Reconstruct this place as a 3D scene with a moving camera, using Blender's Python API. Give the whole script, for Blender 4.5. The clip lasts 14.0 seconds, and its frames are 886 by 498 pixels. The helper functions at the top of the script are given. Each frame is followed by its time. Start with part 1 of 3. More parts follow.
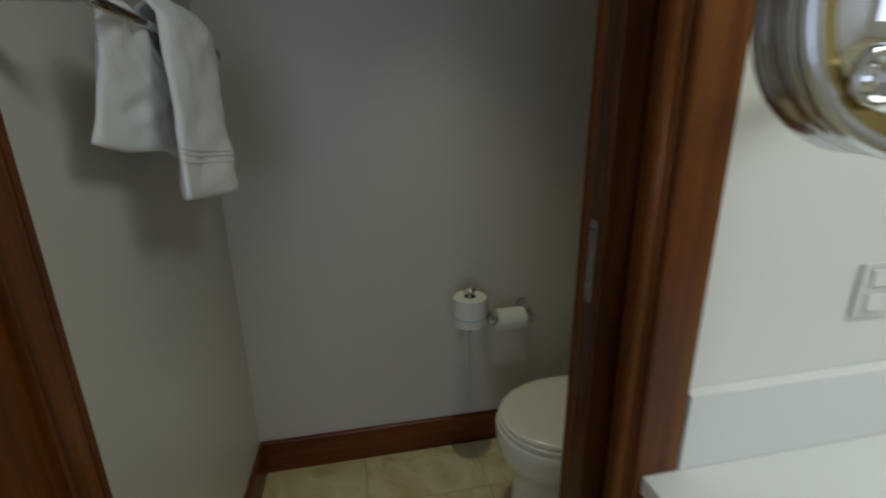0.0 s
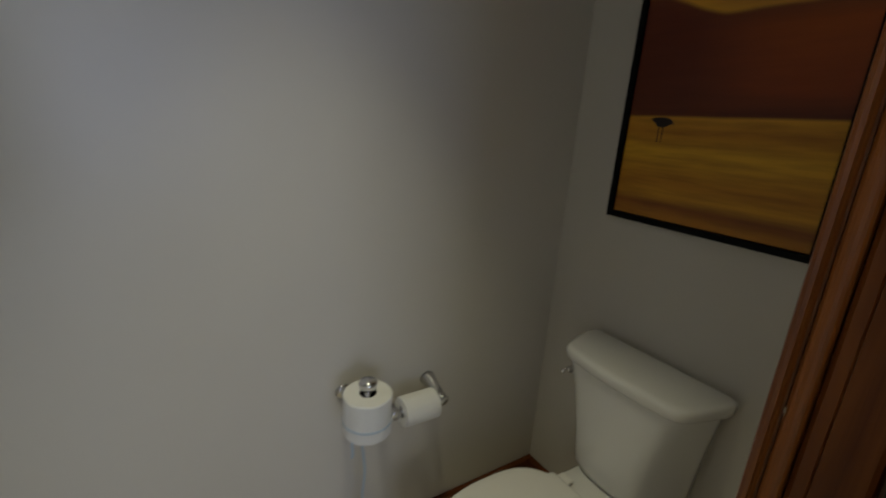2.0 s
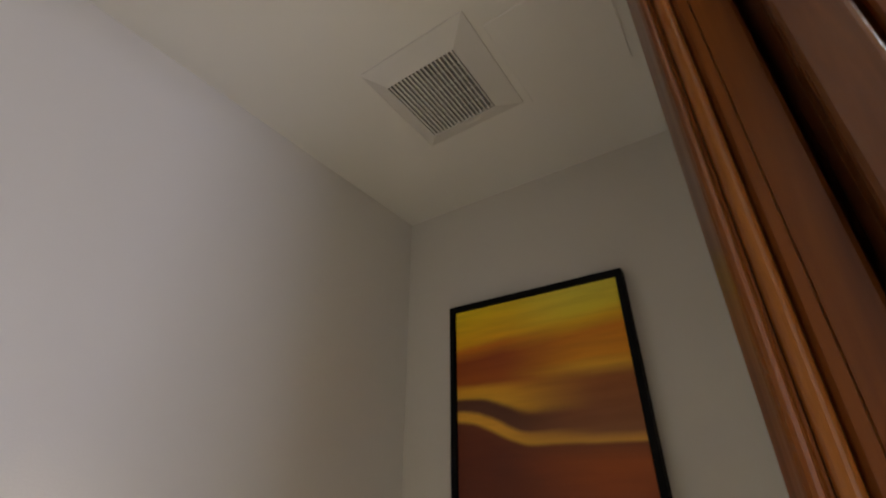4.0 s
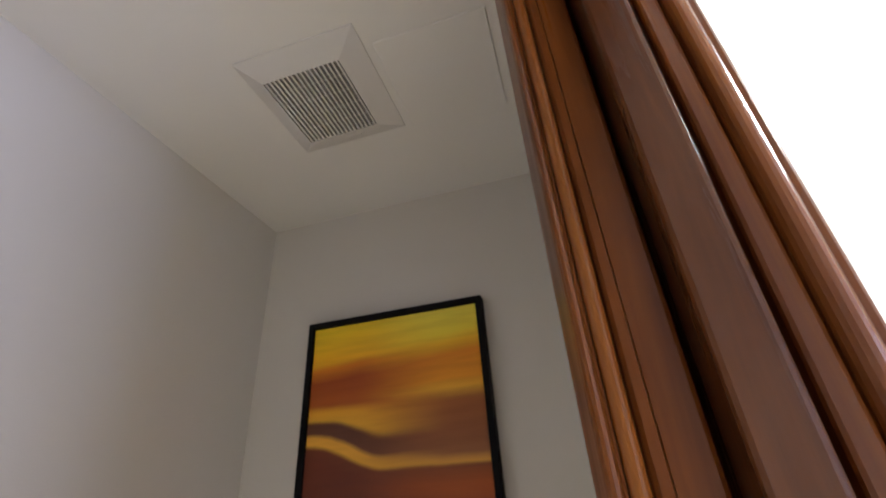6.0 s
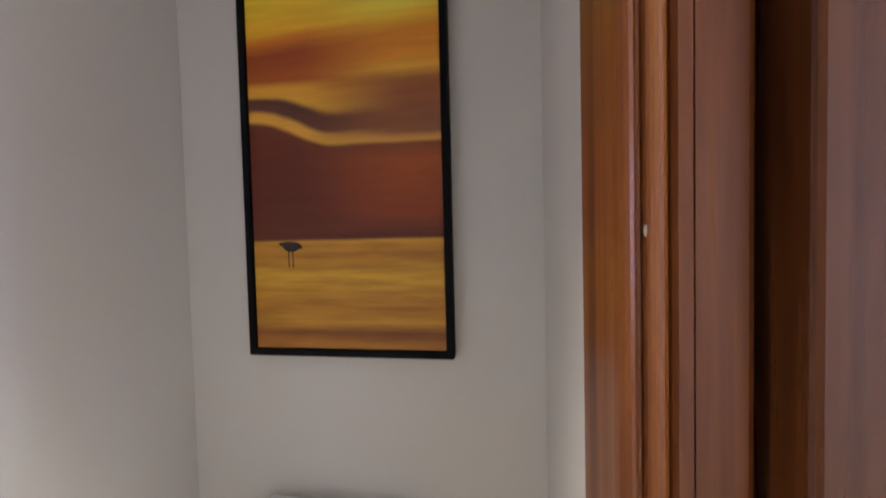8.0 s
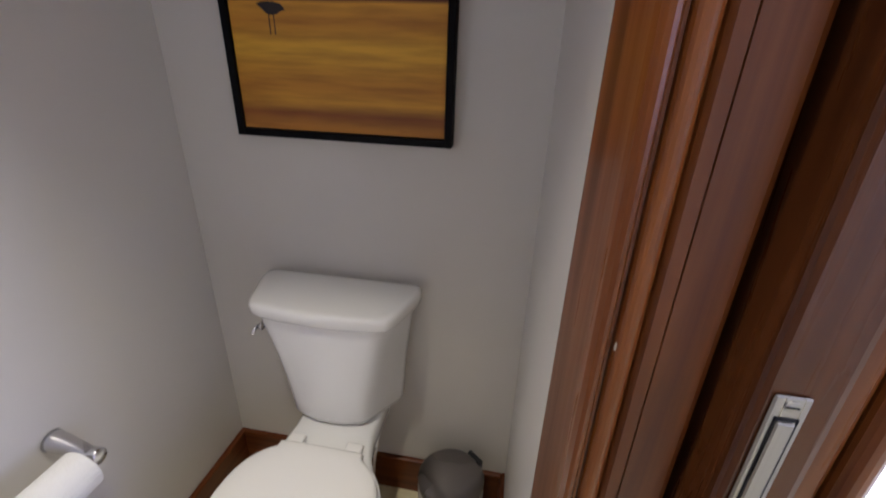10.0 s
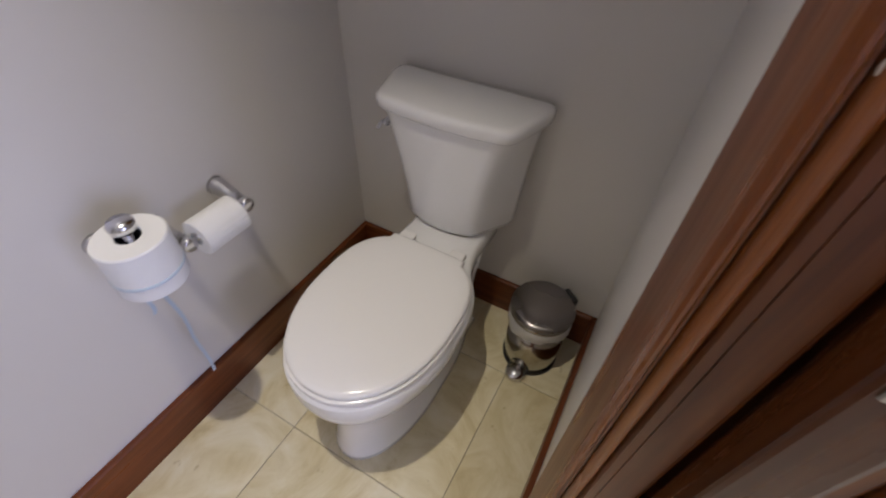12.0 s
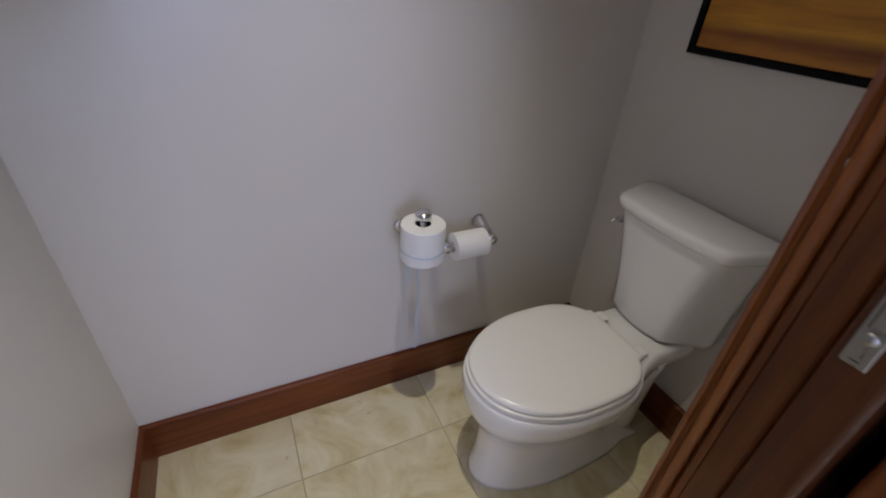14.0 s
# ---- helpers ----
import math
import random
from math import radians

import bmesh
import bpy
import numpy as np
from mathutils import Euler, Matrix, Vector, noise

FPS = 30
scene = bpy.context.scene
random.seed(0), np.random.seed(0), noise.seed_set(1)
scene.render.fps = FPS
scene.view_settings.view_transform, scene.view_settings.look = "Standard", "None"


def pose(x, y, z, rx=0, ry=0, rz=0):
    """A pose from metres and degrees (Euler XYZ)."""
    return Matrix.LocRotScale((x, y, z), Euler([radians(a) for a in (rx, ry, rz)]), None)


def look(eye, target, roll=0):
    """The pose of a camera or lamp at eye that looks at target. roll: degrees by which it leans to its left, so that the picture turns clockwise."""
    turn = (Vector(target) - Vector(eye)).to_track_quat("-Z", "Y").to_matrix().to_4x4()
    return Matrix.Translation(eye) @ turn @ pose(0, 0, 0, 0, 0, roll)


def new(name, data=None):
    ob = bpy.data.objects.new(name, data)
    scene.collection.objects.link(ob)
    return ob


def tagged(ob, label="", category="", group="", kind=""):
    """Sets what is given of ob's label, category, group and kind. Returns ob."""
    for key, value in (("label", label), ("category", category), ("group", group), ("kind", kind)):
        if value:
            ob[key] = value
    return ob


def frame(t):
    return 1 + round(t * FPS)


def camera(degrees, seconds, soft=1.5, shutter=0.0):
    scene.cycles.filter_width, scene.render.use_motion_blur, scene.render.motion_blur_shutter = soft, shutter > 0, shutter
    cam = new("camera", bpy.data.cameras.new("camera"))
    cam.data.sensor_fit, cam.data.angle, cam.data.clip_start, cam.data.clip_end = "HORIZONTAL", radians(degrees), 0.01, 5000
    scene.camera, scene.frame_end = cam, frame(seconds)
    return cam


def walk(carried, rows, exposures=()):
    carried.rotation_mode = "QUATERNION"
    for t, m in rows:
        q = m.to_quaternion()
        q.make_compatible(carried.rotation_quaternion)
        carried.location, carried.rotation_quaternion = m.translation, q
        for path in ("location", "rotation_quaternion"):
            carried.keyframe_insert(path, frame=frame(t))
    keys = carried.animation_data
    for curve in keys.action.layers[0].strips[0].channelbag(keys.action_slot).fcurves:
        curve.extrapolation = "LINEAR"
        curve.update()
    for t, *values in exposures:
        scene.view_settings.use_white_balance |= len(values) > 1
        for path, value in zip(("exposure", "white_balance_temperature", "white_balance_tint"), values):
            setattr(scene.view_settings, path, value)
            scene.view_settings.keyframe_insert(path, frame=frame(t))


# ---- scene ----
# ---- the camera and its walk ----
cam = camera(91.0, 14.0, 1.9, 0.35)
PATH = [
    (0, (-1.114, -1.527, 1.336), (-0.751, 0.355, 0.764), -0.8),
    (0.3, (-1.136, -1.43, 1.363), (-0.958, 0.473, 0.773), -2.0),
    (0.5, (-1.137, -1.376, 1.345), (-1.017, 0.538, 0.775), -0.5),
    (0.7, (-1.162, -1.313, 1.348), (-0.971, 0.595, 0.78), -0.1),
    (0.9, (-1.188, -1.244, 1.35), (-0.854, 0.661, 0.84), 1.4),
    (1, (-1.193, -1.211, 1.343), (-0.784, 0.681, 0.841), 1.8),
    (1.5, (-1.213, -1.073, 1.353), (-0.371, 0.663, 0.826), 3.5),
    (2, (-1.116, -0.994, 1.371), (-0.072, 0.62, 0.817), 3.9),
    (2.5, (-1.01, -0.919, 1.392), (0.3, 0.552, 1.056), 3.9),
    (3, (-1.02, -0.888, 1.463), (0.449, 0.457, 1.649), 2.6),
    (3.5, (-1.081, -0.882, 1.548), (0.341, 0.299, 2.313), 0.5),
    (6, (-1.0784, -0.8844, 1.587), (0.6043, -0.4296, 2.5676), -4.1),
    (6.5, (-1.0615, -0.8649, 1.5476), (0.7576, -0.4978, 2.2932), -3.7),
    (7, (-1.038, -0.859, 1.502), (0.8775, -0.4905, 1.947), -3.5),
    (7.5, (-1.0209, -0.8485, 1.4556), (0.9347, -0.4805, 1.6558), -3.1),
    (8, (-1.0017, -0.8376, 1.4355), (0.9693, -0.5068, 1.36), -1.4),
    (8.2, (-0.994, -0.838, 1.428), (0.969, -0.509, 1.269), -0.9),
    (10.3, (-0.977, -0.839, 1.326), (0.757, -0.533, 0.379), 2.3),
    (10.5, (-0.9758, -0.8427, 1.3161), (0.7108, -0.5229, 0.29), 2.5),
    (11, (-0.9697, -0.8548, 1.291), (0.5815, -0.4852, 0.0845), 2.8),
    (11.5, (-0.9735, -0.8535, 1.261), (0.441, -0.395, -0.076), 2.4),
    (12, (-0.962, -0.846, 1.248), (0.288, -0.189, -0.168), 2.3),
    (12.5, (-0.957, -0.843, 1.229), (0.038, 0.135, -0.205), -1.1),
    (13, (-0.989, -0.833, 1.222), (-0.153, 0.359, -0.149), -1.9),
    (13.5, (-1.055, -0.907, 1.254), (-0.252, 0.47, 0.046), 1.4),
    (14, (-1.154, -1.047, 1.29), (-0.385, 0.454, 0.214), 4.0),
]
EXPOSURES = [(0.0, -2.3, 6500, -13), (0.5, -1.95, 6400, -12), (1.0, -1.7, 6250, -11), (1.5, -1.6, 6300, -9), (2.5, -1.3, 6300, -6), (3.0, -1.05, 6500, -4), (3.5, -0.6, 7000, -1), (6.0, 0.38, 6200, 4), (8.0, 0.6, 5650, 8),
             (10.5, -0.05, 5450, 13), (12.0, -0.35, 5550, 14), (13.0, -0.8, 5500, 13), (14.0, -0.8, 5550, 10)]
walk(cam, [(t, look(e, g, r)) for t, e, g, r in PATH], EXPOSURES)

# ---- measures of the place (east wall x = 0, north wall y = 0, floor z = 0) ----
WX = -1.557           # west wall
SY, SO = -0.90, -1.06  # inner and outer face of the wall with the doorway
HC = 2.415             # ceiling
BX0, BX1, BY = -2.7, 1.3, -4.2  # the bathroom beyond the doorway
JR, JL = -0.759, -1.529  # the jambs
HEAD = 2.26
WELL = 0.138
TC = (-0.433,)        # the toilet's axis

# ---- world and lamps ----
world = bpy.data.worlds.new("world")
scene.world = world
world.use_nodes = True
wn = world.node_tree
sky = wn.nodes.new("ShaderNodeTexSky")
sky.sky_type = "NISHITA"
sky.sun_disc = False
sky.sun_elevation = radians(40)
wn.links.new(sky.outputs[0], wn.nodes["Background"].inputs[0])
wn.nodes["Background"].inputs[1].default_value = 0.1


def lamp(name, kind, m, power, color, size, size_y=0.0, shape="DISK", spread=180):
    d = bpy.data.lights.new(name, kind)
    d.energy, d.color = power, color
    if kind == "AREA":
        d.shape, d.size, d.spread = shape, size, radians(spread)
        if size_y:
            d.size_y = size_y
    ob = new(name, d)
    ob.matrix_world = m
    return ob


WINDOW_POWER, BATH_FILL_POWER, DOWN_POWER = 60, 62, 92.0
lamp("window_light", "AREA", look((-1.5, BY + 0.06, 1.45), (-1.5, 0, 1.3)), WINDOW_POWER, (0.64, 0.65, 1.0), 1.5, 1.3, "RECTANGLE")
down_lamp = lamp("downlight_lamp", "SPOT", look((-0.85, -0.45, HC - 0.008), (-0.85, -0.4501, 0)), DOWN_POWER, (1.0, 0.85, 0.61), 0)
down_lamp.data.spot_size, down_lamp.data.spot_blend, down_lamp.data.shadow_soft_size = radians(61), 1.0, 0.02
# added fill lamp, no known source, to brighten the bathroom wall and counter
lamp("vanity_light", "AREA", look((-0.05, -1.78, HC - 0.02), (-0.05, -1.7801, 0)), BATH_FILL_POWER, (0.95, 0.93, 0.96), 0.9, 0.35, "RECTANGLE")


# ---- materials ----
def material(name, color, rough=0.5, metal=0.0, **inputs):
    m = bpy.data.materials.new(name)
    m.use_nodes = True
    b = m.node_tree.nodes["Principled BSDF"]
    b.inputs["Base Color"].default_value = (*color, 1)
    b.inputs["Roughness"].default_value = rough
    b.inputs["Metallic"].default_value = metal
    for k, v in inputs.items():
        b.inputs[k.replace("_", " ")].default_value = v
    return m


def node(m, kind, **values):
    n = m.node_tree.nodes.new(kind)
    for k, v in values.items():
        n.inputs[k.replace("_", " ")].default_value = v
    return n


def link(m, a, b):
    m.node_tree.links.new(a, b)


def coords(m, scale=(1, 1, 1), space="Object"):
    c = m.node_tree.nodes.new("ShaderNodeTexCoord")
    p = node(m, "ShaderNodeMapping", Scale=scale)
    link(m, c.outputs[space], p.inputs[0])
    return p.outputs[0]


def ramp(m, source, stops):
    r = m.node_tree.nodes.new("ShaderNodeValToRGB")
    e = r.color_ramp.elements
    e[0].position, e[0].color = stops[0][0], (*stops[0][1], 1)
    e[1].position, e[1].color = stops[-1][0], (*stops[-1][1], 1)
    for p, c in stops[1:-1]:
        e.new(p).color = (*c, 1)
    link(m, source, r.inputs[0])
    return r.outputs[0]


def bumped(m, source, strength, distance):
    b = node(m, "ShaderNodeBump", Strength=strength, Distance=distance)
    link(m, source, b.inputs["Height"])
    link(m, b.outputs[0], m.node_tree.nodes["Principled BSDF"].inputs["Normal"])


def paint(name, color, rough, spread=0.02):
    m = material(name, color, rough)
    big = node(m, "ShaderNodeTexNoise", Scale=1.7, Detail=4.0)
    link(m, coords(m), big.inputs[0])
    c = ramp(m, big.outputs[0], [(0.3, tuple(v * (1 - spread) for v in color)), (0.7, tuple(v * (1 + spread) for v in color))])
    link(m, c, m.node_tree.nodes["Principled BSDF"].inputs["Base Color"])
    fine = node(m, "ShaderNodeTexNoise", Scale=260.0, Detail=3.0)
    link(m, coords(m), fine.inputs[0])
    bumped(m, fine.outputs[0], 0.16, 0.0012)
    return m


def wood(name, scale, dark, mid, light, rough=0.34):
    m = material(name, mid, rough, Specular_IOR_Level=0.28)
    big = node(m, "ShaderNodeTexNoise", Scale=1.0, Detail=7.0, Roughness=0.6, Distortion=0.6)
    link(m, coords(m, scale), big.inputs[0])
    tone = node(m, "ShaderNodeTexNoise", Scale=2.4, Detail=2.0)
    link(m, coords(m), tone.inputs[0])
    a = ramp(m, big.outputs[0], [(0.28, dark), (0.5, mid), (0.74, light)])
    b = ramp(m, tone.outputs[0], [(0.3, (0.8, 0.78, 0.76)), (0.7, (1.15, 1.1, 1.05))])
    x = m.node_tree.nodes.new("ShaderNodeMix")
    x.data_type, x.blend_type = "RGBA", "MULTIPLY"
    x.inputs["Factor"].default_value = 1.0
    link(m, a, x.inputs["A"])
    link(m, b, x.inputs["B"])
    link(m, x.outputs["Result"], m.node_tree.nodes["Principled BSDF"].inputs["Base Color"])
    r = ramp(m, big.outputs[0], [(0.2, (rough + 0.1,) * 3), (0.8, (rough - 0.06,) * 3)])
    link(m, r, m.node_tree.nodes["Principled BSDF"].inputs["Roughness"])
    bumped(m, big.outputs[0], 0.12, 0.002)
    return m


def stone_tile(name):
    m = material(name, (0.72, 0.64, 0.44), 0.38)
    info = m.node_tree.nodes.new("ShaderNodeObjectInfo")
    c = m.node_tree.nodes.new("ShaderNodeTexCoord")
    shift = node(m, "ShaderNodeVectorMath")
    shift.operation = "ADD"
    link(m, c.outputs["Object"], shift.inputs[0])
    mul = node(m, "ShaderNodeVectorMath")
    mul.operation = "SCALE"
    mul.inputs[0].default_value = (7.1, 3.7, 5.3)
    link(m, info.outputs["Random"], mul.inputs["Scale"])
    link(m, mul.outputs[0], shift.inputs[1])
    veins = node(m, "ShaderNodeTexNoise", Scale=4.5, Detail=9.0, Roughness=0.62, Distortion=1.9)
    link(m, shift.outputs[0], veins.inputs[0])
    a = ramp(m, veins.outputs[0], [(0.30, (0.50, 0.41, 0.21)), (0.42, (0.61, 0.53, 0.30)), (0.55, (0.69, 0.62, 0.40)), (0.72, (0.76, 0.71, 0.53))])
    spots = node(m, "ShaderNodeTexNoise", Scale=26.0, Detail=2.0)
    link(m, shift.outputs[0], spots.inputs[0])
    s = ramp(m, spots.outputs[0], [(0.24, (0.55, 0.48, 0.30)), (0.30, (1, 1, 1))])
    x = m.node_tree.nodes.new("ShaderNodeMix")
    x.data_type, x.blend_type = "RGBA", "MULTIPLY"
    x.inputs["Factor"].default_value = 0.55
    link(m, a, x.inputs["A"])
    link(m, s, x.inputs["B"])
    tone = ramp(m, info.outputs["Random"], [(0.0, (0.90, 0.88, 0.84)), (1.0, (1.06, 1.06, 1.08))])
    y = m.node_tree.nodes.new("ShaderNodeMix")
    y.data_type, y.blend_type = "RGBA", "MULTIPLY"
    y.inputs["Factor"].default_value = 1.0
    link(m, x.outputs["Result"], y.inputs["A"])
    link(m, tone, y.inputs["B"])
    link(m, y.outputs["Result"], m.node_tree.nodes["Principled BSDF"].inputs["Base Color"])
    link(m, ramp(m, veins.outputs[0], [(0.3, (0.52,) * 3), (0.7, (0.33,) * 3)]), m.node_tree.nodes["Principled BSDF"].inputs["Roughness"])
    bumped(m, veins.outputs[0], 0.15, 0.002)
    return m


def brushed(name, color, rough, scale):
    m = material(name, color, rough, 1.0)
    n = node(m, "ShaderNodeTexNoise", Scale=1.0, Detail=3.0)
    link(m, coords(m, scale), n.inputs[0])
    link(m, ramp(m, n.outputs[0], [(0.3, (rough * 0.7,) * 3), (0.7, (rough * 1.4,) * 3)]), m.node_tree.nodes["Principled BSDF"].inputs["Roughness"])
    return m


def cloth(name, color):
    m = material(name, color, 0.95, Sheen_Weight=0.3)
    n = node(m, "ShaderNodeTexNoise", Scale=420.0, Detail=2.0)
    link(m, coords(m), n.inputs[0])
    w = node(m, "ShaderNodeTexNoise", Scale=38.0, Detail=3.0)
    link(m, coords(m), w.inputs[0])
    add = node(m, "ShaderNodeMath")
    add.operation = "ADD"
    link(m, n.outputs[0], add.inputs[0])
    link(m, w.outputs[0], add.inputs[1])
    bumped(m, add.outputs[0], 0.7, 0.003)
    return m


WALL = paint("wall_paint", (0.665, 0.632, 0.575), 0.36)
BATH_WALL = paint("bathroom_paint", (0.85, 0.83, 0.78), 0.5)
CEIL = paint("ceiling_paint", (0.80, 0.78, 0.74), 0.7)
WOOD_Z = wood("stained_wood_upright", (34, 34, 1.6), (0.072, 0.019, 0.004), (0.150, 0.046, 0.009), (0.24, 0.085, 0.018), 0.28)
# frame wood at half brightness: the recessed door's shade is in the colour
WOOD_SHADED = wood("shaded_door_wood", (34, 34, 1.6), (0.036, 0.010, 0.003), (0.076, 0.024, 0.006), (0.13, 0.045, 0.012), 0.26)
WOOD_X = wood("stained_wood_along", (1.6, 34, 34), (0.06, 0.014, 0.004), (0.13, 0.037, 0.009), (0.20, 0.064, 0.017), 0.3)
WOOD_Y = wood("stained_wood_across", (34, 1.6, 34), (0.06, 0.014, 0.004), (0.13, 0.037, 0.009), (0.20, 0.064, 0.017), 0.3)
TILE = stone_tile("cream_limestone")
GROUT = paint("grout", (0.34, 0.29, 0.2), 0.9, 0.1)
CHINA = material("white_china", (0.83, 0.82, 0.79), 0.09, Coat_Weight=0.4, Coat_Roughness=0.05)
SEAT = material("white_seat_plastic", (0.84, 0.82, 0.78), 0.2)
CHROME = material("polished_chrome", (0.66, 0.66, 0.68), 0.17, 1.0)
STEEL = brushed("brushed_steel", (0.40, 0.38, 0.34), 0.13, (4, 4, 300))
LIDSTEEL = brushed("brushed_steel_lid", (0.27, 0.25, 0.24), 0.3, (5, 5, 5))
NICKEL = brushed("satin_nickel", (0.30, 0.29, 0.27), 0.36, (300, 300, 4))
PAPER = cloth("tissue_paper", (0.84, 0.83, 0.80))
TOWEL = cloth("white_terry", (0.91, 0.91, 0.92))
# brown metal tint painting the wooden casing's reflection in the mirror
CASING_REFLECTION = brushed("casing_reflection_tint", (0.42, 0.31, 0.12), 0.24, (20, 20, 20))
BAND = material("woven_band", (0.70, 0.70, 0.72), 0.7)
RIBBON = material("pale_blue_ribbon", (0.54, 0.62, 0.68), 0.5)
BLACK = material("black_frame_lacquer", (0.004, 0.004, 0.005), 0.6, Specular_IOR_Level=0.12)
# near-black that puts the shade of gaps and hollows into the colour
SHADE_BLACK = material("painted_recess_shade", (0.01, 0.01, 0.01), 0.9)
RUBBER = material("black_plastic", (0.015, 0.015, 0.016), 0.45)
BAG = material("clear_bag_film", (0.62, 0.60, 0.56), 0.3)
WHITE_PLASTIC = material("white_plastic", (0.72, 0.70, 0.67), 0.45)
STONE = paint("white_counter_stone", (0.82, 0.82, 0.80), 0.22, 0.01)
MIRROR = material("mirror_silver", (0.9, 0.9, 0.9), 0.02, 1.0)
GLOW = material("lamp_lens", (0.9, 0.85, 0.75), 0.5, Emission_Color=(1.0, 0.85, 0.6, 1), Emission_Strength=4.0)
SILICONE = material("white_nail_filler", (0.42, 0.34, 0.25), 0.6)
# upright wood made lighter, so the beads' caught light is in the colour
WOOD_LIT = wood("lit_bead_wood", (34, 34, 1.6), (0.11, 0.030, 0.006), (0.21, 0.070, 0.014), (0.30, 0.115, 0.026), 0.26)


# ---- mesh helpers ----
def solid(name, bm, mat, parent=None, label="", smooth=False):
    """One mesh object from a bmesh, under a thing or alone."""
    bmesh.ops.recalc_face_normals(bm, faces=bm.faces)
    me = bpy.data.meshes.new(name)
    bm.to_mesh(me)
    bm.free()
    if smooth:
        me.shade_smooth()
    ob = new(name, me)
    me.materials.append(mat)
    if parent is not None:
        ob.parent = parent
    if label:
        ob["label"] = label
    return ob


def thing(name, label, category, group=""):
    return tagged(new(name), label, category, group)


def box(bm, lo, hi, bevel=0.0, segments=2):
    r = bmesh.ops.create_cube(bm, size=1)
    vs = r["verts"]
    for v in vs:
        v.co = Vector([lo[i] + (v.co[i] + 0.5) * (hi[i] - lo[i]) for i in range(3)])
    if bevel:
        es = list({e for v in vs for e in v.link_edges})
        bmesh.ops.bevel(bm, geom=es, offset=bevel, segments=segments, profile=0.5, affect="EDGES")
    return bm


def boxed(lo, hi, bevel=0.0, segments=2):
    return box(bmesh.new(), lo, hi, bevel, segments)


def loft(bm, rings, cap0=True, cap1=True, closed=True):
    rows = [[bm.verts.new(p) for p in ring] for ring in rings]
    n = len(rows[0])
    for a, b in zip(rows, rows[1:]):
        for i in range(n if closed else n - 1):
            j = (i + 1) % n
            bm.faces.new((a[i], a[j], b[j], b[i]))
    if cap0:
        bm.faces.new(rows[0][::-1])
    if cap1:
        bm.faces.new(rows[-1])
    return bm


def turned(profile, center, axis="z", n=40, caps=True):
    """A lathe: profile of (radius, height) along an axis through center."""
    bm = bmesh.new()
    rings = []
    for r, h in profile:
        ring = []
        for i in range(n):
            a = 2 * math.pi * i / n
            u, v = r * math.cos(a), r * math.sin(a)
            p = {"z": (u, v, h), "x": (h, u, v), "y": (u, h, v)}[axis]
            ring.append(Vector(center) + Vector(p))
        rings.append(ring)
    return loft(bm, rings, caps, caps)


def extruded(bm, plan, z0, z1):
    """A prism of a plan polygon [(x, y), ...]."""
    return loft(bm, [[(x, y, z0) for x, y in plan], [(x, y, z1) for x, y in plan]])


def tube(path, radius, n=12, taper=None):
    bm = bmesh.new()
    rings = []
    pts = [Vector(p) for p in path]
    for k, p in enumerate(pts):
        d = (pts[min(k + 1, len(pts) - 1)] - pts[max(k - 1, 0)]).normalized()
        s = d.cross(Vector((0, 0, 1)) if abs(d.z) < 0.9 else Vector((1, 0, 0))).normalized()
        t = d.cross(s)
        r = radius if taper is None else taper[k]
        rings.append([p + r * (math.cos(2 * math.pi * i / n) * s + math.sin(2 * math.pi * i / n) * t) for i in range(n)])
    return loft(bm, rings)


# ---- the toilet room's shell ----
def structure(name, bm, mat, label, smooth=False):
    return tagged(solid(name, bm, mat, None, "", smooth), label, "", "", "structure")


structure("wall_north", boxed((WX, 0, -0.1), (0, 0.12, HC)), WALL, "plain off-white painted wall behind the paper holders")
structure("wall_east", boxed((0, SO, -0.1), (0.12, 0.12, HC)), WALL, "plain off-white painted wall behind the toilet")
structure("wall_west", boxed((WX - 0.12, SO, -0.1), (WX, 0.12, HC)), WALL, "plain off-white painted wall with the towel bar")
bm = bmesh.new()
box(bm, (JR + 0.0142, SY - 0.06, 0), (0, SY, HC))
box(bm, (WX, SY - 0.06, HEAD + 0.012), (JR + 0.012, SY, HC))
structure("wall_south", bm, WALL, "off-white painted wall beside the wooden doorway")
bm = bmesh.new()
box(bm, (JR + 0.0205, SO, 0), (0, SO + 0.03, HC))
box(bm, (0.12, SO, 0), (BX1, SO + 0.12, HC))
box(bm, (BX0, SO, 0), (WX - 0.12, SO + 0.12, HC))
box(bm, (WX, SO, HEAD + 0.012), (JR + 0.012, SO + 0.06, HC))
structure("wall_bathroom_north", bm, BATH_WALL, "bright white painted bathroom wall above the counter")
structure("ceiling", boxed((WX, SO + 0.06, HC), (0, 0, HC + 0.1)), CEIL, "flat off-white painted ceiling of the toilet room")

# bathroom beyond, closed around the walker
structure("wall_bathroom_east", boxed((BX1, BY, -0.1), (BX1 + 0.12, SO + 0.12, HC)), BATH_WALL, "plain white bathroom wall")
structure("wall_bathroom_west", boxed((BX0 - 0.12, BY, -0.1), (BX0, SO + 0.12, HC)), BATH_WALL, "plain white bathroom wall")
bm = bmesh.new()
box(bm, (BX0 - 0.12, BY - 0.12, -0.1), (-2.25, BY, HC))
box(bm, (-0.75, BY - 0.12, -0.1), (BX1 + 0.12, BY, HC))
box(bm, (-2.25, BY - 0.12, -0.1), (-0.75, BY, 0.8))
box(bm, (-2.25, BY - 0.12, 2.1), (-0.75, BY, HC))
structure("wall_bathroom_south", bm, BATH_WALL, "plain white bathroom wall with a window")
